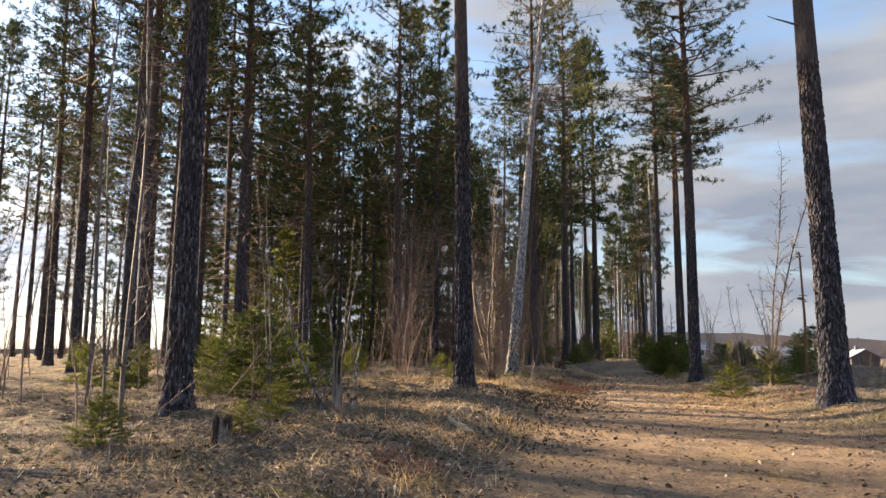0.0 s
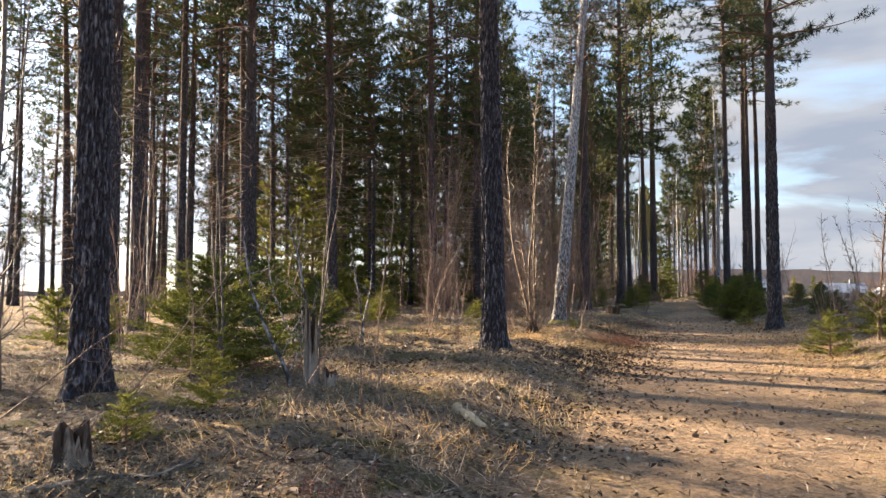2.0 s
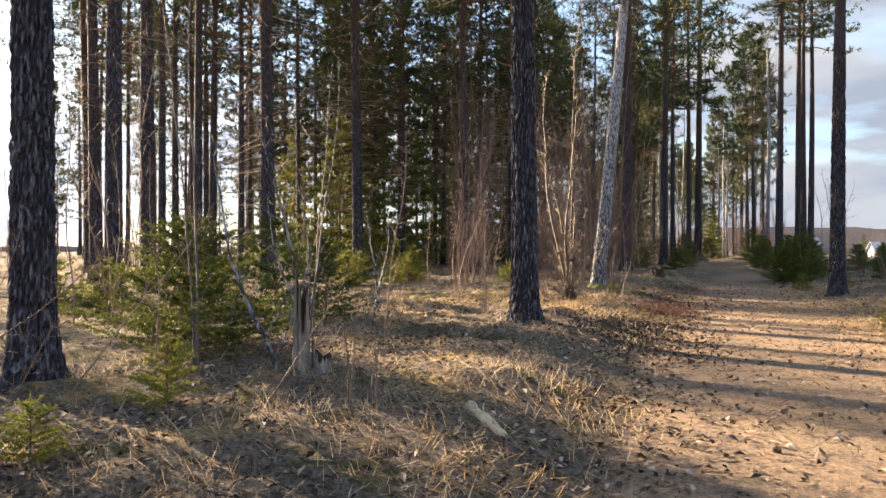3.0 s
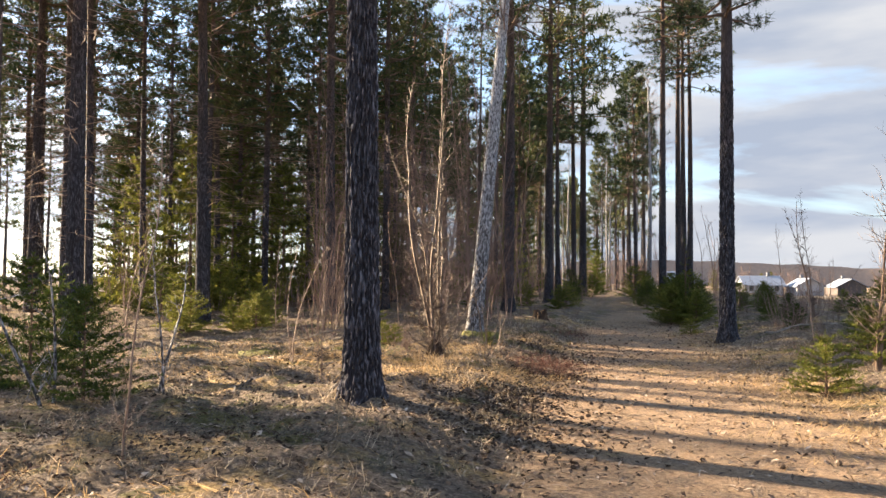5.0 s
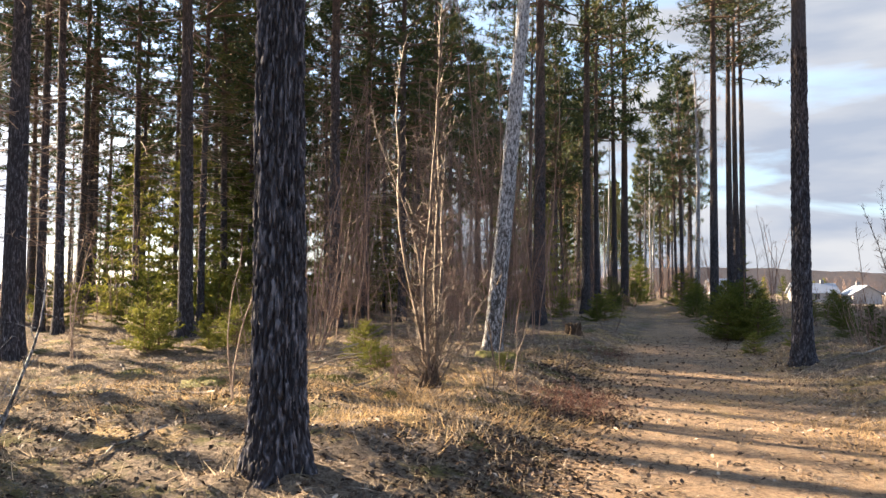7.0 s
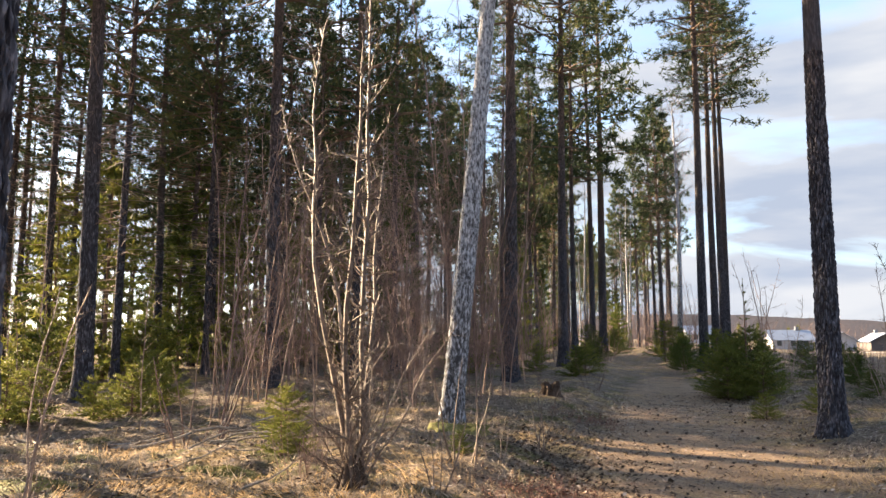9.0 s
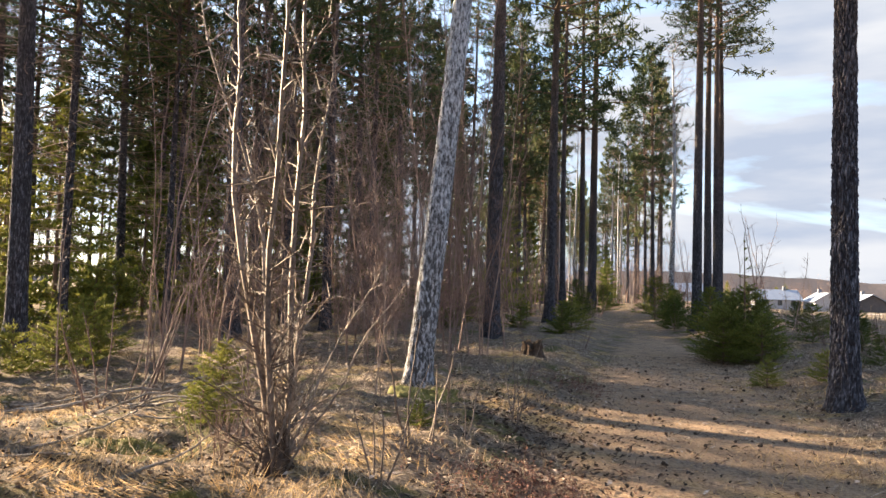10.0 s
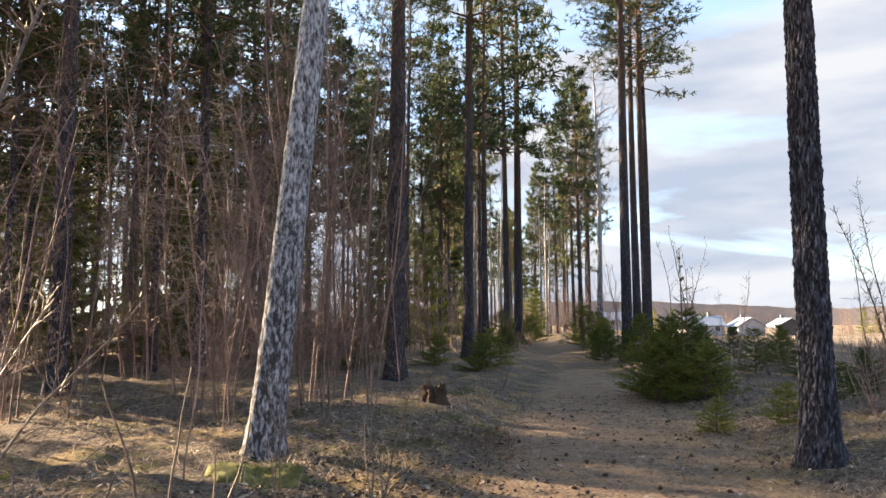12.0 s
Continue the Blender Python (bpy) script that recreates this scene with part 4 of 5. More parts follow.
stump(3.93, 24.5, 0.16, 0.24, ROTTEN, "low dark rotten tree stump beside the track", 3)
stump(-1.94, 6.5, 0.095, 0.30, STUMP_BARK, "grey weathered broken tree stump in heather", 4)
stump(-1.36, 9.45, 0.055, 0.75, DEADWOOD, "pale splintered stub of a dead birch", 6)
stump(-1.15, 9.35, 0.06, 0.16, DEADWOOD, "short pale sawn stub in the heather", 7)


def lying_branch(name, x, y, length, r, turn, label, seed, twigs=4, mat=None, lift=0.0):
    rng = random.Random(seed)
    ob = thing(name, pose(x, y, 0), label, "dead wood", "dead wood")
    s = Shape()
    n = 8
    pts = []
    for i in range(n + 1):
        t = (i / n - 0.5) * length
        px, py = t * math.cos(turn) + rng.uniform(-1, 1) * length * 0.02, t * math.sin(turn) + rng.uniform(-1, 1) * length * 0.02
        pts.append(Vector((px, py, ground_z(x + px, y + py) + r * 0.6 + lift * i / n)))
    s.tube(pts, [r * (1 - (0.2 if r > 0.04 else 0.6) * i / n) * rng.uniform(0.7, 1.15) for i in range(n + 1)], 8)
    for end, ring in ((pts[0], 0), (pts[-1], n)):
        c = len(s.v)
        s.v.append(tuple(end))
        for k in range(8):
            s.f.append((c, ring * 8 + k, ring * 8 + (k + 1) % 8))
    share("wood", s.data("wood", mat or DEADWOOD), ob)
    if twigs:
        w = Shape()
        for _ in range(twigs):
            i = rng.randrange(2, n)
            w.tube(bend(pts[i], ball(rng) + Vector((0, 0, 0.8)), length * rng.uniform(0.1, 0.22), 3, rng, 0.3), [r * 0.35, r * 0.25, r * 0.18, 0.002], 4)
        tagged(share("twig_growth", w.data("twigs", mat or DEADWOOD), ob), kind="stuff")


lying_branch("log", 0.22, 8.35, 0.46, 0.045, -1.0, "short pale barkless log lying in straw", 1, 3, PALE_WOOD, -0.03)
lying_branch("fallen_branch", -2.9, 5.2, 2.2, 0.022, 0.1, "grey fallen branch on the forest floor", 2)
lying_branch("fallen_branch", -0.9, 19.4, 1.7, 0.025, 0.25, "grey fallen branch on the forest floor", 3, 6, lift=0.25)
lying_branch("fallen_branch", -2.0, 16.5, 1.9, 0.02, 2.9, "grey fallen branch on the forest floor", 4)
lying_branch("fallen_branch", 0.1, 16.2, 1.2, 0.015, 0.6, "grey fallen branch on the forest floor", 5)
lying_branch("fallen_branch", 8.3, 16.9, 1.6, 0.03, 0.5, "grey fallen branch on the forest floor", 6, 5, lift=0.3)
lying_branch("fallen_branch", 9.0, 21.3, 1.8, 0.03, 0.2, "grey fallen branch on the forest floor", 7, 5, lift=0.2)
lying_branch("fallen_branch", -1.6, 6.4, 1.0, 0.014, 1.0, "grey fallen branch on the forest floor", 8)
for _ in range(16):
    lying_branch("fallen_branch", R2.uniform(-6, 1.0), R2.uniform(9, 24), R2.uniform(0.5, 1.6), R2.uniform(0.008, 0.018), R2.uniform(0, 6.3), "grey fallen branch on the forest floor", R2.randrange(999))


for _ in range(14):
    lying_branch("fallen_branch", R2.uniform(-1.6, 0.6), R2.uniform(17.2, 20.2), R2.uniform(0.6, 1.5), R2.uniform(0.008, 0.016), R2.uniform(-0.6, 0.9), "dry grey branch from a heap of brushwood", R2.randrange(999), 6, lift=R2.uniform(0, 0.25))


def snag(x, y, h):
    ob = thing("dead_pine_stem", pose(x, y, ground_z(x, y)), "thin dark dead conifer stem with stubby whorls", "dead tree")
    rng = random.Random(9)
    s = Shape()
    s.tube([Vector((0, 0, -0.05)), Vector((0.02, 0, h * 0.5)), Vector((0, 0, h))], [0.035, 0.028, 0.02], 7)
    share("stem", s.data("stem", LIMB), ob)
    w = Shape()
    for z in (h * 0.35, h * 0.62, h * 0.64, h * 0.97):
        for _ in range(6):
            a = rng.uniform(0, 6.3)
            w.tube(bend(Vector((0, 0, z + rng.uniform(-0.06, 0.06))), Vector((math.cos(a), math.sin(a), 0.1)), rng.uniform(0.06, 0.16), 2, rng), [0.016, 0.012, 0.008], 4)
    tagged(share("stub_growth", w.data("stubs", LIMB), ob), kind="stuff")


snag(8.05, 16.1, 2.9)


def stubs_on(tree_x, tree_y, places, r):
    """Broken branch stubs on a stem, one object each, under its tree."""
    tree = min((o for o in scene.objects if o.name.startswith("pine_tree")), key=lambda o: (o.location.x - tree_x) ** 2 + (o.location.y - tree_y) ** 2)
    for z, a, ln in places:
        rng = random.Random(int(z * 10))
        s = Shape()
        s.tube(bend(Vector((math.cos(a) * r * 0.7, math.sin(a) * r * 0.7, z)), Vector((math.cos(a), math.sin(a), 0.12)), ln, 4, rng, 0.12), [0.022, 0.018, 0.014, 0.010, 0.005], 6)
        share("branch_stub", s.data("branch_stub", LIMB), tree)


stubs_on(6.08, 11.3, ((6.15, 3.1, 0.62), (5.2, 3.4, 0.14), (4.4, 2.9, 0.12), (3.9, 3.3, 0.08)), 0.17)
stubs_on(0.37, 13.15, ((3.3, 2.8, 0.35), (4.6, 3.2, 0.6), (2.6, 0.2, 0.1)), 0.15)
stubs_on(-3.12, 8.65, ((4.2, 0.4, 0.5), (3.1, 1.0, 0.2)), 0.12)

# ---- moss cushions ----


def moss_cushion(x, y, rx, ry, h, seed):
    v, f = [], []
    rings, sides = 9, 26
    for j in range(rings + 1):
        t = j / rings
        for k in range(sides):
            a = 2 * math.pi * k / sides
            px, py = rx * t * math.cos(a), ry * t * math.sin(a)
            bumpy = 1 + 0.55 * noise.noise((px * 4 + seed, py * 4, seed)) + 0.3 * noise.noise((px * 16, py * 16, seed))
            v.append((px * bumpy, py * bumpy, ground_z(x + px * bumpy, y + py * bumpy) - 0.03 + (h + 0.03) * math.sqrt(max(0, 1 - t * t)) * bumpy))
    for j in range(rings):
        for k in range(sides):
            f.append((j * sides + k, j * sides + (k + 1) % sides, (j + 1) * sides + (k + 1) % sides, (j + 1) * sides + k))
    rng, fuzz = random.Random(seed), Shape()
    for _ in range(520):
        p = Vector(rng.choice(v))
        fuzz.blade(p + Vector((rng.gauss(0, 0.02), rng.gauss(0, 0.02), -0.004)), (ball(rng) * 0.8 + Vector((0, 0, 0.9))).normalized(), rng.uniform(0.02, 0.05), 0.004, rng)
    q = len(v)
    v += fuzz.v
    f += [tuple(i + q for i in face) for face in fuzz.f]
    ob = mesh_object("moss_cushion", v, f, MOSS, smooth_shade=True)
    ob.location = (x, y, 0)
    tagged(ob, "soft yellow-green moss cushion on the forest floor", "moss", "moss cushions")


for i, (x, y, rx, ry, h) in enumerate(((2.25, 20.5, 0.6, 0.32, 0.17), (-0.1, 17.9, 0.5, 0.22, 0.08), (0.75, 16.6, 0.12, 0.10, 0.07), (-1.4, 17.0, 0.6, 0.35, 0.10), 
                                       (-3.0, 18.4, 0.4, 0.25, 0.08))):
    moss_cushion(x, y, rx * 0.85, ry * 0.85, h * 0.6, i)

# ---- the field, houses and distance ----
ROOF = material("roof_sheet", [(0.3, (0.10, 0.11, 0.13)), (0.7, (0.22, 0.23, 0.26))], 1.0, rough=0.5, bump=0.1)
PALE_ROOF = material("pale_roof_sheet", [(0.3, (0.20, 0.24, 0.31)), (0.7, (0.30, 0.34, 0.41))], 1.0, rough=0.4, bump=0.1)
WHITE_WALL = material("pale_boards", [(0.3, (0.30, 0.31, 0.34)), (0.7, (0.42, 0.43, 0.46))], 2.0, bump=0.1)
BROWN_WALL = material("brown_boards", [(0.3, (0.085, 0.075, 0.075)), (0.7, (0.13, 0.115, 0.112))], 2.0, bump=0.1)
GLASS = material("window_glass", [(0.3, (0.03, 0.035, 0.04)), (0.7, (0.05, 0.055, 0.06))], 2.0, rough=0.08, bump=0, spec=0.6)
ROADWAY = material("pale_gravel", [(0.3, (0.33, 0.29, 0.25)), (0.7, (0.50, 0.45, 0.39))], 3.0, bump=0.2)
# distance haze is mixed into this pale ridge colour
HAZY = material("hazed_wood", [(0.3, (0.22, 0.21, 0.22)), (0.7, (0.36, 0.31, 0.28))], 0.02, bump=0, fine=0.3)


def block(bm, x0, x1, y0, y1, z0, z1):
    bmesh.ops.create_cube(bm, size=1, matrix=Matrix.Translation(((x0 + x1) / 2, (y0 + y1) / 2, (z0 + z1) / 2)) @ Matrix.Diagonal((x1 - x0, y1 - y0, z1 - z0, 1)))


def house(x, y, turn, w, d, h, rise, wall, roof, label):
    ob = thing("house", pose(x, y, ground_z(x, y) - 0.1, 0, 0, turn), label, "house")
    bm = bmesh.new()
    vs = [bm.verts.new(p) for p in ((-w / 2, -d / 2, 0), (w / 2, -d / 2, 0), (w / 2, d / 2, 0), (-w / 2, d / 2, 0), (-w / 2, -d / 2, h), (w / 2, -d / 2, h), (w / 2, d / 2, h), (-w / 2, d / 2, h),
                                    (-w / 2, 0, h + rise), (w / 2, 0, h + rise))]
    for f in ((0, 1, 5, 4), (2, 3, 7, 6), (1, 2, 6, 9, 5), (3, 0, 4, 8, 7)):
        bm.faces.new([vs[i] for i in f])
    part("wall", bm, wall, ob)
    for sgn in (-1, 1):
        bm = bmesh.new()
        o, e = 0.5, 0.12
        a = [(-w / 2 - o, 0, h + rise + 0.02), (w / 2 + o, 0, h + rise + 0.02), (w / 2 + o, sgn * (d / 2 + o), h - rise * o / (d / 2)), (-w / 2 - o, sgn * (d / 2 + o), h - rise * o / (d / 2))]
        lo = [bm.verts.new(p) for p in a]
        hi = [bm.verts.new((p[0], p[1], p[2] + e)) for p in a]
        for q in (lo, hi):
            bm.faces.new(q)
        for i in range(4):
            bm.faces.new((lo[i], lo[(i + 1) % 4], hi[(i + 1) % 4], hi[i]))
        part("roof", bm, roof, ob)
    bm = bmesh.new()
    block(bm, w * 0.2, w * 0.2 + 0.6, -0.3, 0.3, h + rise * 0.5, h + rise + 0.8)
    part("chimney", bm, ROOF, ob)
    n = max(2, int(w / 2.4))
    for i in range(n):
        cx = -w / 2 + w * (i + 0.5) / n
        bm = bmesh.new()
        block(bm, cx - 0.5, cx + 0.5, -d / 2 - 0.05, -d / 2 + 0.05, 0.9, 2.1)
        win = part("window", bm, WHITE_WALL, ob)
        bm = bmesh.new()
        block(bm, cx - 0.42, cx + 0.42, -d / 2 - 0.065, -d / 2, 0.98, 2.02)
        part("pane", bm, GLASS, win)


house(71, 156, -8, 7.5, 6, 2.3, 1.7, WHITE_WALL, PALE_ROOF, "white wooden house with pale sheet roof across the field")
house(79, 153, 80, 7, 5, 2.1, 1.5, WHITE_WALL, PALE_ROOF, "white gabled annex with pale roof across the field")
house(90, 157, 78, 7, 5.5, 2.0, 1.5, BROWN_WALL, PALE_ROOF, "low brown cottage with pale roof across the field")
house(57, 166, -5, 6, 5, 2.3, 1.5, WHITE_WALL, PALE_ROOF, "white wooden house with pale sheet roof across the field")


def field_road():
    v, f = [], []
    n = 60
    for i in range(n + 1):
        x = 40 + i * 3.6
        yy = 136 - i * 0.9 + 3 * math.sin(i * 0.2)
        for k, dy in enumerate((-2.2, 2.2)):
            v.append((x, yy + dy, ground_z(x, yy + dy) + 0.10))
        if i:
            f.append((2 * i - 2, 2 * i, 2 * i + 1, 2 * i - 1))
    tagged(mesh_object("road", v, f, ROADWAY), "pale gravel road crossing the field", "road", kind="structure")


field_road()


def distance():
    """Low wooded ridge round the horizon, its haze painted in as a pale colour."""
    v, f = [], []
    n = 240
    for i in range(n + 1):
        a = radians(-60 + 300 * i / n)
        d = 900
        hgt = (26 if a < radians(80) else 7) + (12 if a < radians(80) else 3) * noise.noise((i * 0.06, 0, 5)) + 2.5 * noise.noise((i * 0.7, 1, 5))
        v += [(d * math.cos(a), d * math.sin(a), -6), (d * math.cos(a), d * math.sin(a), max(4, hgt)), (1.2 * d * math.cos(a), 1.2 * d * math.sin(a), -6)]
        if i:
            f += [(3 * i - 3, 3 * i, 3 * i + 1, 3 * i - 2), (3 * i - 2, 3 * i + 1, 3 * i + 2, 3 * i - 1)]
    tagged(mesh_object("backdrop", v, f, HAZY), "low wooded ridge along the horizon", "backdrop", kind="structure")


distance()

for _ in range(64):
    a, d = radians(R2.uniform(42, 74)), R2.uniform(165, 215)
    bare("far", d * math.cos(a), 14 + d * math.sin(a), R2.uniform(0, 6.3), R2.uniform(1.0, 1.7), label="orange-brown leafless bush beyond the field", name="far_bush", group="bushes beyond the field")
for x, y, size in ((68, 172, 1.2), (74, 176, 1.35), (78, 170, 1.1), (84, 178, 1.25), (110, 160, 1.3), (116, 164, 1.0), (126, 150, 1.2)):
    spruce("forest_b", x, y, size, x, "dark conifer standing beyond the houses", "conifers beyond the field")
for _ in range(80):
    x, y = R2.uniform(-42, -9), R2.uniform(20, 62)
    if x < 6 - 0.62 * y and free(x, y, 0.5):
        bare(R2.choice(("brush", "brush", "stems")), x, y, R2.uniform(0, 6.3), R2.uniform(0.7, 1.5), label="low brown brush on the forest floor", name="low_brush", group="brush under the pines")
for _ in range(22):
    x, y = R2.uniform(-46, -22), R2.uniform(28, 62)
    if free(x, y, 0.5):
        bare("far", x, y, R2.uniform(0, 6.3), R2.uniform(0.6, 1.0), label="brown leafless bush beyond the wood", name="far_bush", group="bushes beyond the wood")
for _ in range(26):
    x, y = R2.uniform(-75, -38), R2.uniform(22, 75)
    bare("far", x, y, R2.uniform(0, 6.3), R2.uniform(0.6, 1.0), label="brown leafless bush beyond the wood", name="far_bush", group="bushes beyond the wood")

# ---- grass, litter and cones ----
R3 = random.Random(123)


def side_of(x, y):
    return abs(x - along(CENTRE, y)) - track_half(y)


def spot():
    y = 3.0 + 24 * R3.random() ** 1.15
    return R3.uniform(-7.5, 10.5), y


def grass():
    s = Shape()
    made = 0
    while made < 7500:
        x, y = spot()
        d = side_of(x, y)
        want = (0.03 + 0.3 * max(0, noise.noise((x * 0.75, y * 0.75, 12.0)))) if d < -0.1 else 0.3 + 0.9 * noise.noise((x * 0.8, y * 0.8, 44.0)) + (0.25 if d < 1.2 else 0)
        if R3.random() > want:
            continue
        made += 1
        z = ground_z(x, y) - 0.01
        lay = Vector((R3.uniform(-1, 1), R3.uniform(-1, 1), 0))
        tall = R3.uniform(0.035, 0.11) * (0.5 if d < 0 else 1.0) * (1.5 if noise.noise((x * 0.4, y * 0.4, 5.0)) > 0.15 else 1.0)
        for _ in range(9):
            p = Vector((x + R3.gauss(0, 0.05), y + R3.gauss(0, 0.05), z))
            s.blade(p, (lay * 0.8 + ball(R3) * 0.7 + Vector((0, 0, 0.5))).normalized(), tall * R3.uniform(0.6, 1.5), 0.0035, R3)
    ob = new("dead_grass", s.data("dead_grass", STRAW, False))
    tagged(ob, "dry straw-coloured grass tufts along the track", "grass", kind="stuff")


def litter():
    v, f = [], []
    made = 0
    while made < 46000:
        x, y = spot()
        d = side_of(x, y)
        if R3.random() > (0.4 if d < -0.2 else 0.55 + 0.7 * noise.noise((x * 1.1, y * 1.1, 71.0))):
            continue
        made += 1
        z = ground_z(x, y) + 0.004
        a, ln, w = R3.uniform(0, 6.3), R3.uniform(0.012, 0.045), R3.uniform(0.006, 0.02)
        if made % 5 < 2:
            ln, w = R3.uniform(0.03, 0.11), R3.uniform(0.0018, 0.004)
        u, q = Vector((math.cos(a), math.sin(a), R3.uniform(-0.5, 0.5))) * ln, Vector((-math.sin(a), math.cos(a), R3.uniform(-0.6, 0.6))) * w
        c = Vector((x, y, z + R3.uniform(0, 0.015)))
        i = len(v)
        v += [tuple(c - u), tuple(c + q + Vector((0, 0, 0.006))), tuple(c + u), tuple(c - q + Vector((0, 0, 0.006)))]
        f.append((i, i + 1, i + 2, i + 3))
    tagged(mesh_object("leaf_litter", v, f, LEAF), "fallen brown leaves and needles on the ground", "leaf litter", kind="stuff")


def fallen_cone_mesh():
    s = Shape()
    s.tube([Vector((-0.024, 0, 0.014)), Vector((-0.014, 0, 0.016)), Vector((0.006, 0, 0.017)), Vector((0.026, 0, 0.013))], [0.005, 0.017, 0.015, 0.004], 7)
    for i in range(14):
        a, t = i * 2.4, -0.018 + i * 0.003
        s.blade(Vector((t, 0.013 * math.cos(a), 0.015 + 0.013 * math.sin(a))), Vector((0.5, math.cos(a), math.sin(a))).normalized(), 0.012, 0.006, R3)
    return s.data("pine_cone", CONE, False)


def cones():
    me = fallen_cone_mesh()
    made = 0
    while made < 290:
        if made < 90:
            x, y = R3.gauss(1.8, 0.45), R3.gauss(13.4, 1.2)
        elif made < 150:
            y = R3.uniform(6, 25)
            x = along(CENTRE, y) - track_half(y) + R3.gauss(0, 0.35)
        else:
            y = R3.choice((R3.uniform(5, 25), R3.gauss(20.5, 2.2)))
            x = along(CENTRE, y) + R3.uniform(-2.2, 2.2)
        made += 1
        ob = new("pine_cone", me)
        ob.matrix_basis = pose(x, y, ground_z(x, y) - 0.003, 0, R3.uniform(-12, 12), R3.uniform(0, 360)) @ Matrix.Scale(R3.uniform(0.6, 1.15), 4)
        tagged(ob, "dark brown fallen pine cone on the track", "pine cone", "fallen pine cones")


def heather(name, places, mat, label, tall):
    s = Shape()
    for x, y, r, n in places:
        for _ in range(n):
            px, py = R3.gauss(x, r * 0.6), R3.gauss(y, r * 0.6)
            p = Vector((px, py, ground_z(px, py) - 0.01))
            pts = bend(p, Vector((R3.uniform(-0.6, 0.6), R3.uniform(-0.6, 0.6), 1)), tall * R3.uniform(0.5, 1.2), 3, R3, 0.3)
            s.blade(pts[0], (pts[3] - pts[0]).normalized(), (pts[3] - pts[0]).length, 0.0018, R3)
            for q in pts[1:]:
                for _ in range(5):
                    s.blade(q + ball(R3) * 0.02, ball(R3), R3.uniform(0.012, 0.026), 0.004, R3)
    tagged(new(name, s.data(name, mat, False)), label, "heather", kind="stuff")


HEATH = material("heather_leaf", [(0.3, (0.078, 0.0455, 0.0364)), (0.6, (0.208, 0.0975, 0.0715)), (0.8, (0.338, 0.195, 0.13))], 3, by_island=0.4, bump=0)
BERRY = material("bilberry_leaf", [(0.3, (0.08, 0.0768, 0.0608)), (0.6, (0.176, 0.16, 0.128)), (0.8, (0.32, 0.28, 0.208))], 3, by_island=0.4, bump=0)
DARK_LEAF = material("dark_leaf", [(0.3, (0.027, 0.021, 0.0165)), (0.6, (0.075, 0.054, 0.042)), (0.8, (0.165, 0.112, 0.075))], 3, by_island=0.5, bump=0, rough=0.9, spec=0.1)


# dark leaves by the track; patches on the left also paint in shade
def dark_litter():
    v, f = [], []
    for x, y, rx, ry, n in ((1.75, 13.2, 0.5, 1.0, 1500), (2.2, 14.8, 0.4, 0.7, 700), (2.75, 16.5, 0.35, 0.5, 700), (1.2, 9.2, 0.5, 0.8, 500), (3.2, 18.6, 0.3, 0.8, 400), (5.0, 14.0, 1.0, 2.5, 300), (4.0, 19.5, 0.5, 1.5, 300), (-0.8, 11.6, 1.1, 0.8, 800), (-1.6, 6.2, 1.0, 1.2, 900), (-0.5, 17.0, 0.9, 0.7, 700), (2.9, 20.3, 0.5, 1.0, 600), (0.4, 7.4, 0.8, 0.8, 250), (-1.9, 14.5, 1.2, 1.0, 900)):
        for _ in range(n):
            px, py = R3.gauss(x, rx), R3.gauss(y, ry)
            a, ln, w = R3.uniform(0, 6.3), R3.uniform(0.012, 0.04), R3.uniform(0.008, 0.022)
            u, q = Vector((math.cos(a), math.sin(a), R3.uniform(-0.6, 0.6))) * ln, Vector((-math.sin(a), math.cos(a), R3.uniform(-0.6, 0.6))) * w
            c = Vector((px, py, ground_z(px, py) + R3.uniform(0.004, 0.022)))
            i = len(v)
            v += [tuple(c - u), tuple(c + q + Vector((0, 0, 0.008))), tuple(c + u), tuple(c - q + Vector((0, 0, 0.008)))]
            f.append((i, i + 1, i + 2, i + 3))
    tagged(mesh_object("dark_litter", v, f, DARK_LEAF), "dark rotting leaves along the edge of the track", "leaf litter", kind="stuff")


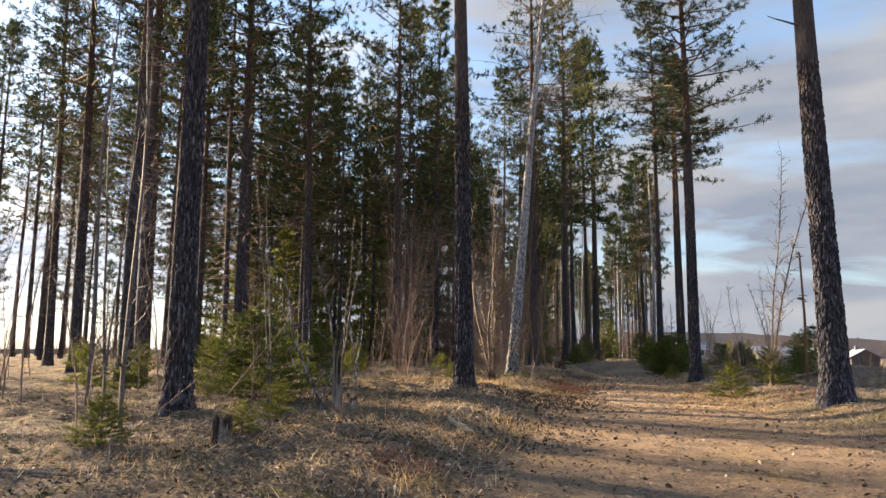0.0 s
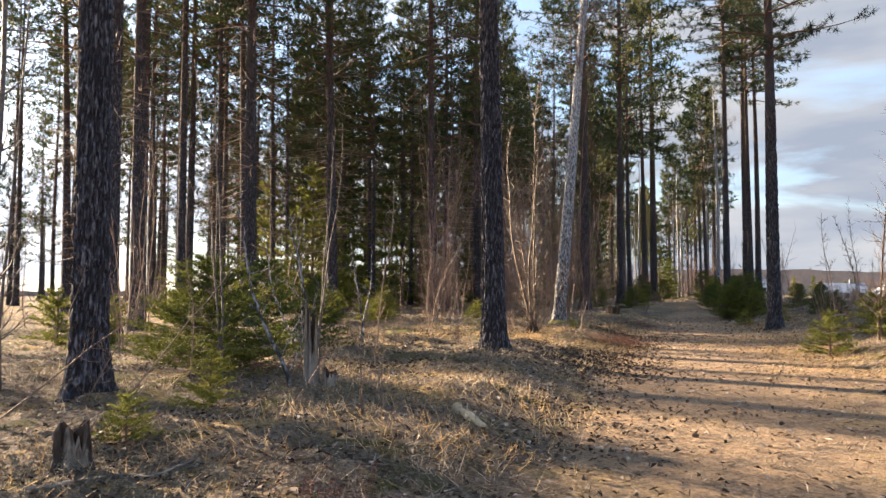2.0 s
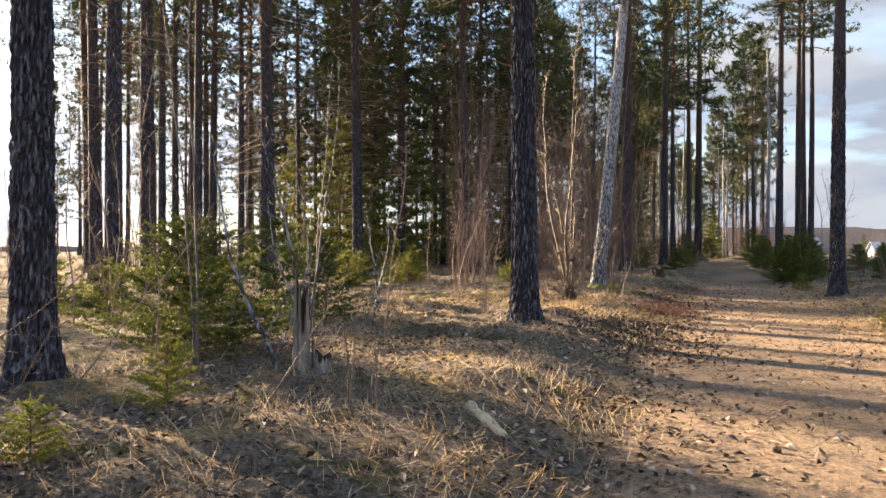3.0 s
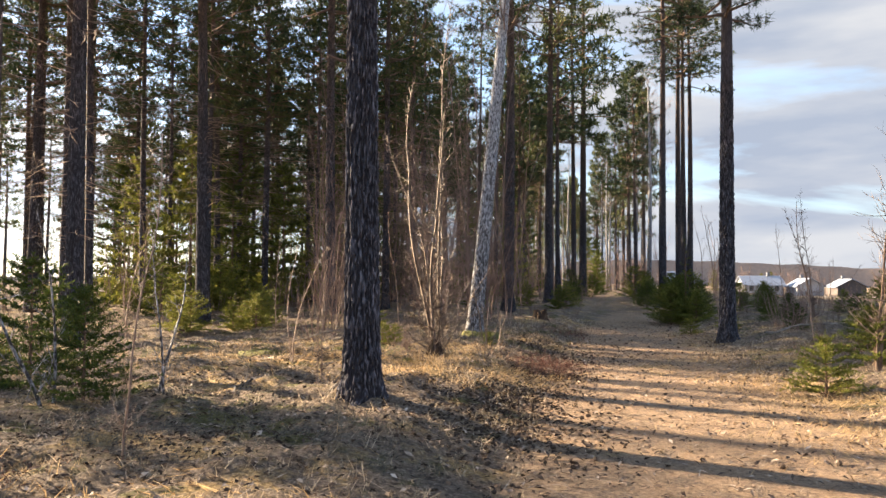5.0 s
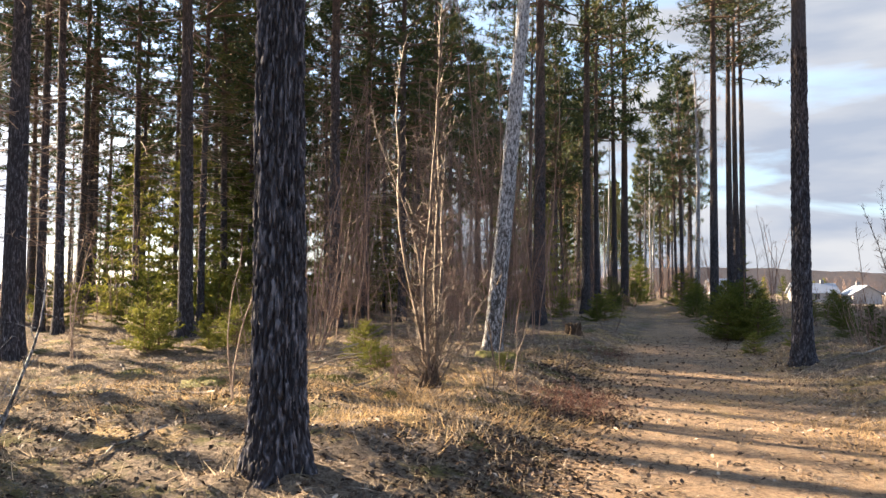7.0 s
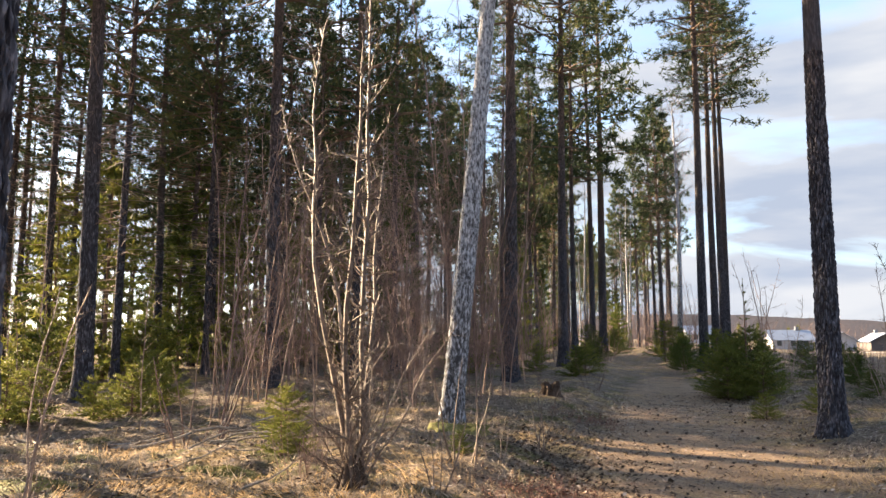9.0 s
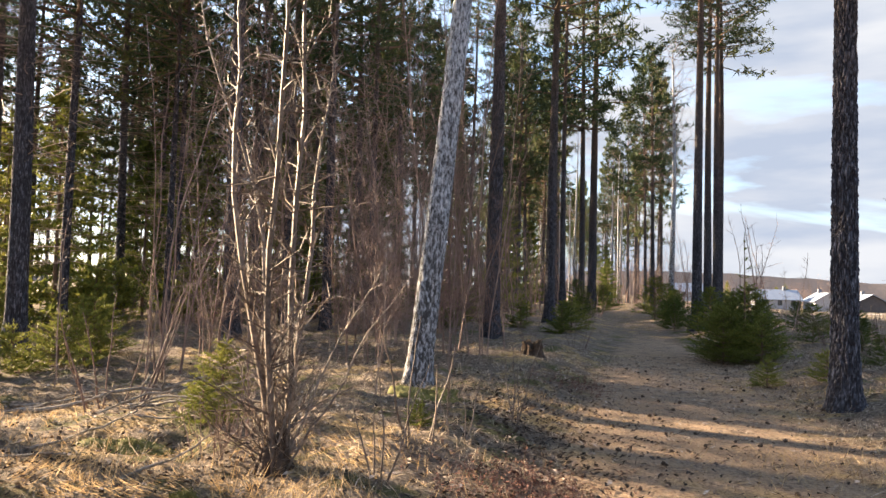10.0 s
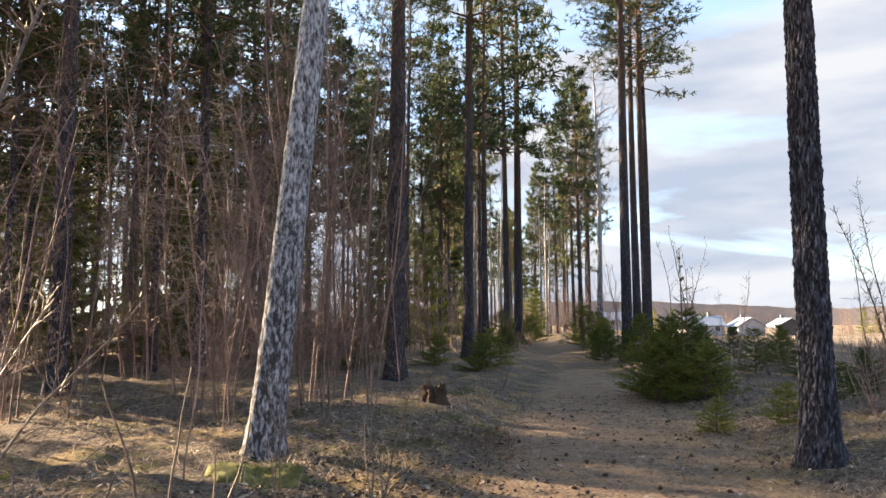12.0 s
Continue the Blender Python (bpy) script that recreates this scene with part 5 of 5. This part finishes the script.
def long_grass():
    s = Shape()
    for x, y, r, n in ((1.3, 16.2, 0.6, 2200), (0.5, 16.7, 0.5, 1500), (-0.4, 17.2, 0.6, 1300), (2.3, 15.9, 0.4, 1000), (1.7, 18.0, 0.4, 500), (0.9, 14.6, 0.4, 600), (-1.4, 7.3, 0.5, 700),
                       (-0.6, 9.9, 0.6, 700), (0.4, 8.9, 0.5, 900), (5.6, 15.6, 0.6, 1500), (6.0, 18.3, 0.7, 1200), (7.4, 22.4, 0.6, 600), (3.6, 20.8, 0.5, 500), (-1.8, 18.6, 0.8, 900), (5.1, 12.4, 0.7, 1000),
                       (-1.2, 15.9, 0.8, 1100), (-2.6, 16.6, 0.9, 900), (0.1, 7.6, 0.4, 500), (-0.3, 5.6, 0.3, 350), (-2.4, 5.8, 0.5, 500), (5.6, 13.9, 0.5, 800), (1.0, 15.4, 0.5, 900)):
        for _ in range(n):
            px, py = R3.gauss(x, r), R3.gauss(y, r)
            lay = Vector((noise.noise((px, py, 2.0)), noise.noise((px, py, 8.0)), 0)) * 2.2
            s.blade(Vector((px, py, ground_z(px, py) - 0.01)), (lay + ball(R3) * 0.6 + Vector((0, 0, 0.5))).normalized(), R3.uniform(0.05, 0.19), 0.0032, R3)
    tagged(new("long_dry_grass", s.data("long_dry_grass", SUNLIT_STRAW, False)), "long dry grass bent over in clumps, coloured sunlit gold", "grass", kind="stuff")


grass()
long_grass()
litter()
dark_litter()
cones()
heather("red_heather", ((2.75, 16.7, 0.5, 160), (2.9, 17.5, 0.5, 200), (-0.3, 6.1, 0.35, 90), (7.9, 17.5, 0.8, 200), (6.3, 12.9, 0.5, 100), (4.2, 22.5, 0.5, 120), (-1.8, 10.2, 0.5, 90)), HEATH,
        "rusty dry heather patches beside the track", 0.16)
# real heath growth, whose dark tone on the left also stands for shade
heather("dark_heath", ((-1.9, 5.6, 1.0, 300), (-0.6, 6.6, 0.8, 120), (-1.3, 11.6, 1.1, 240), (-0.9, 8.7, 0.9, 320), (-2.3, 6.4, 1.0, 320), (-1.2, 5.2, 0.8, 260), (-1.0, 12.2, 1.2, 260), (0.6, 11.5, 0.7, 140), (-1.6, 17.3, 1.3, 300), (-2.2, 15.0, 1.2, 260),
                       (0.2, 16.5, 0.8, 120), (1.8, 19.2, 0.8, 140), (2.6, 21.2, 0.9, 160), (9.3, 24.0, 1.2, 240), (8.6, 19.0, 1.0, 200)), BERRY,
        "dark low bilberry and heather growth on the forest floor", 0.12)
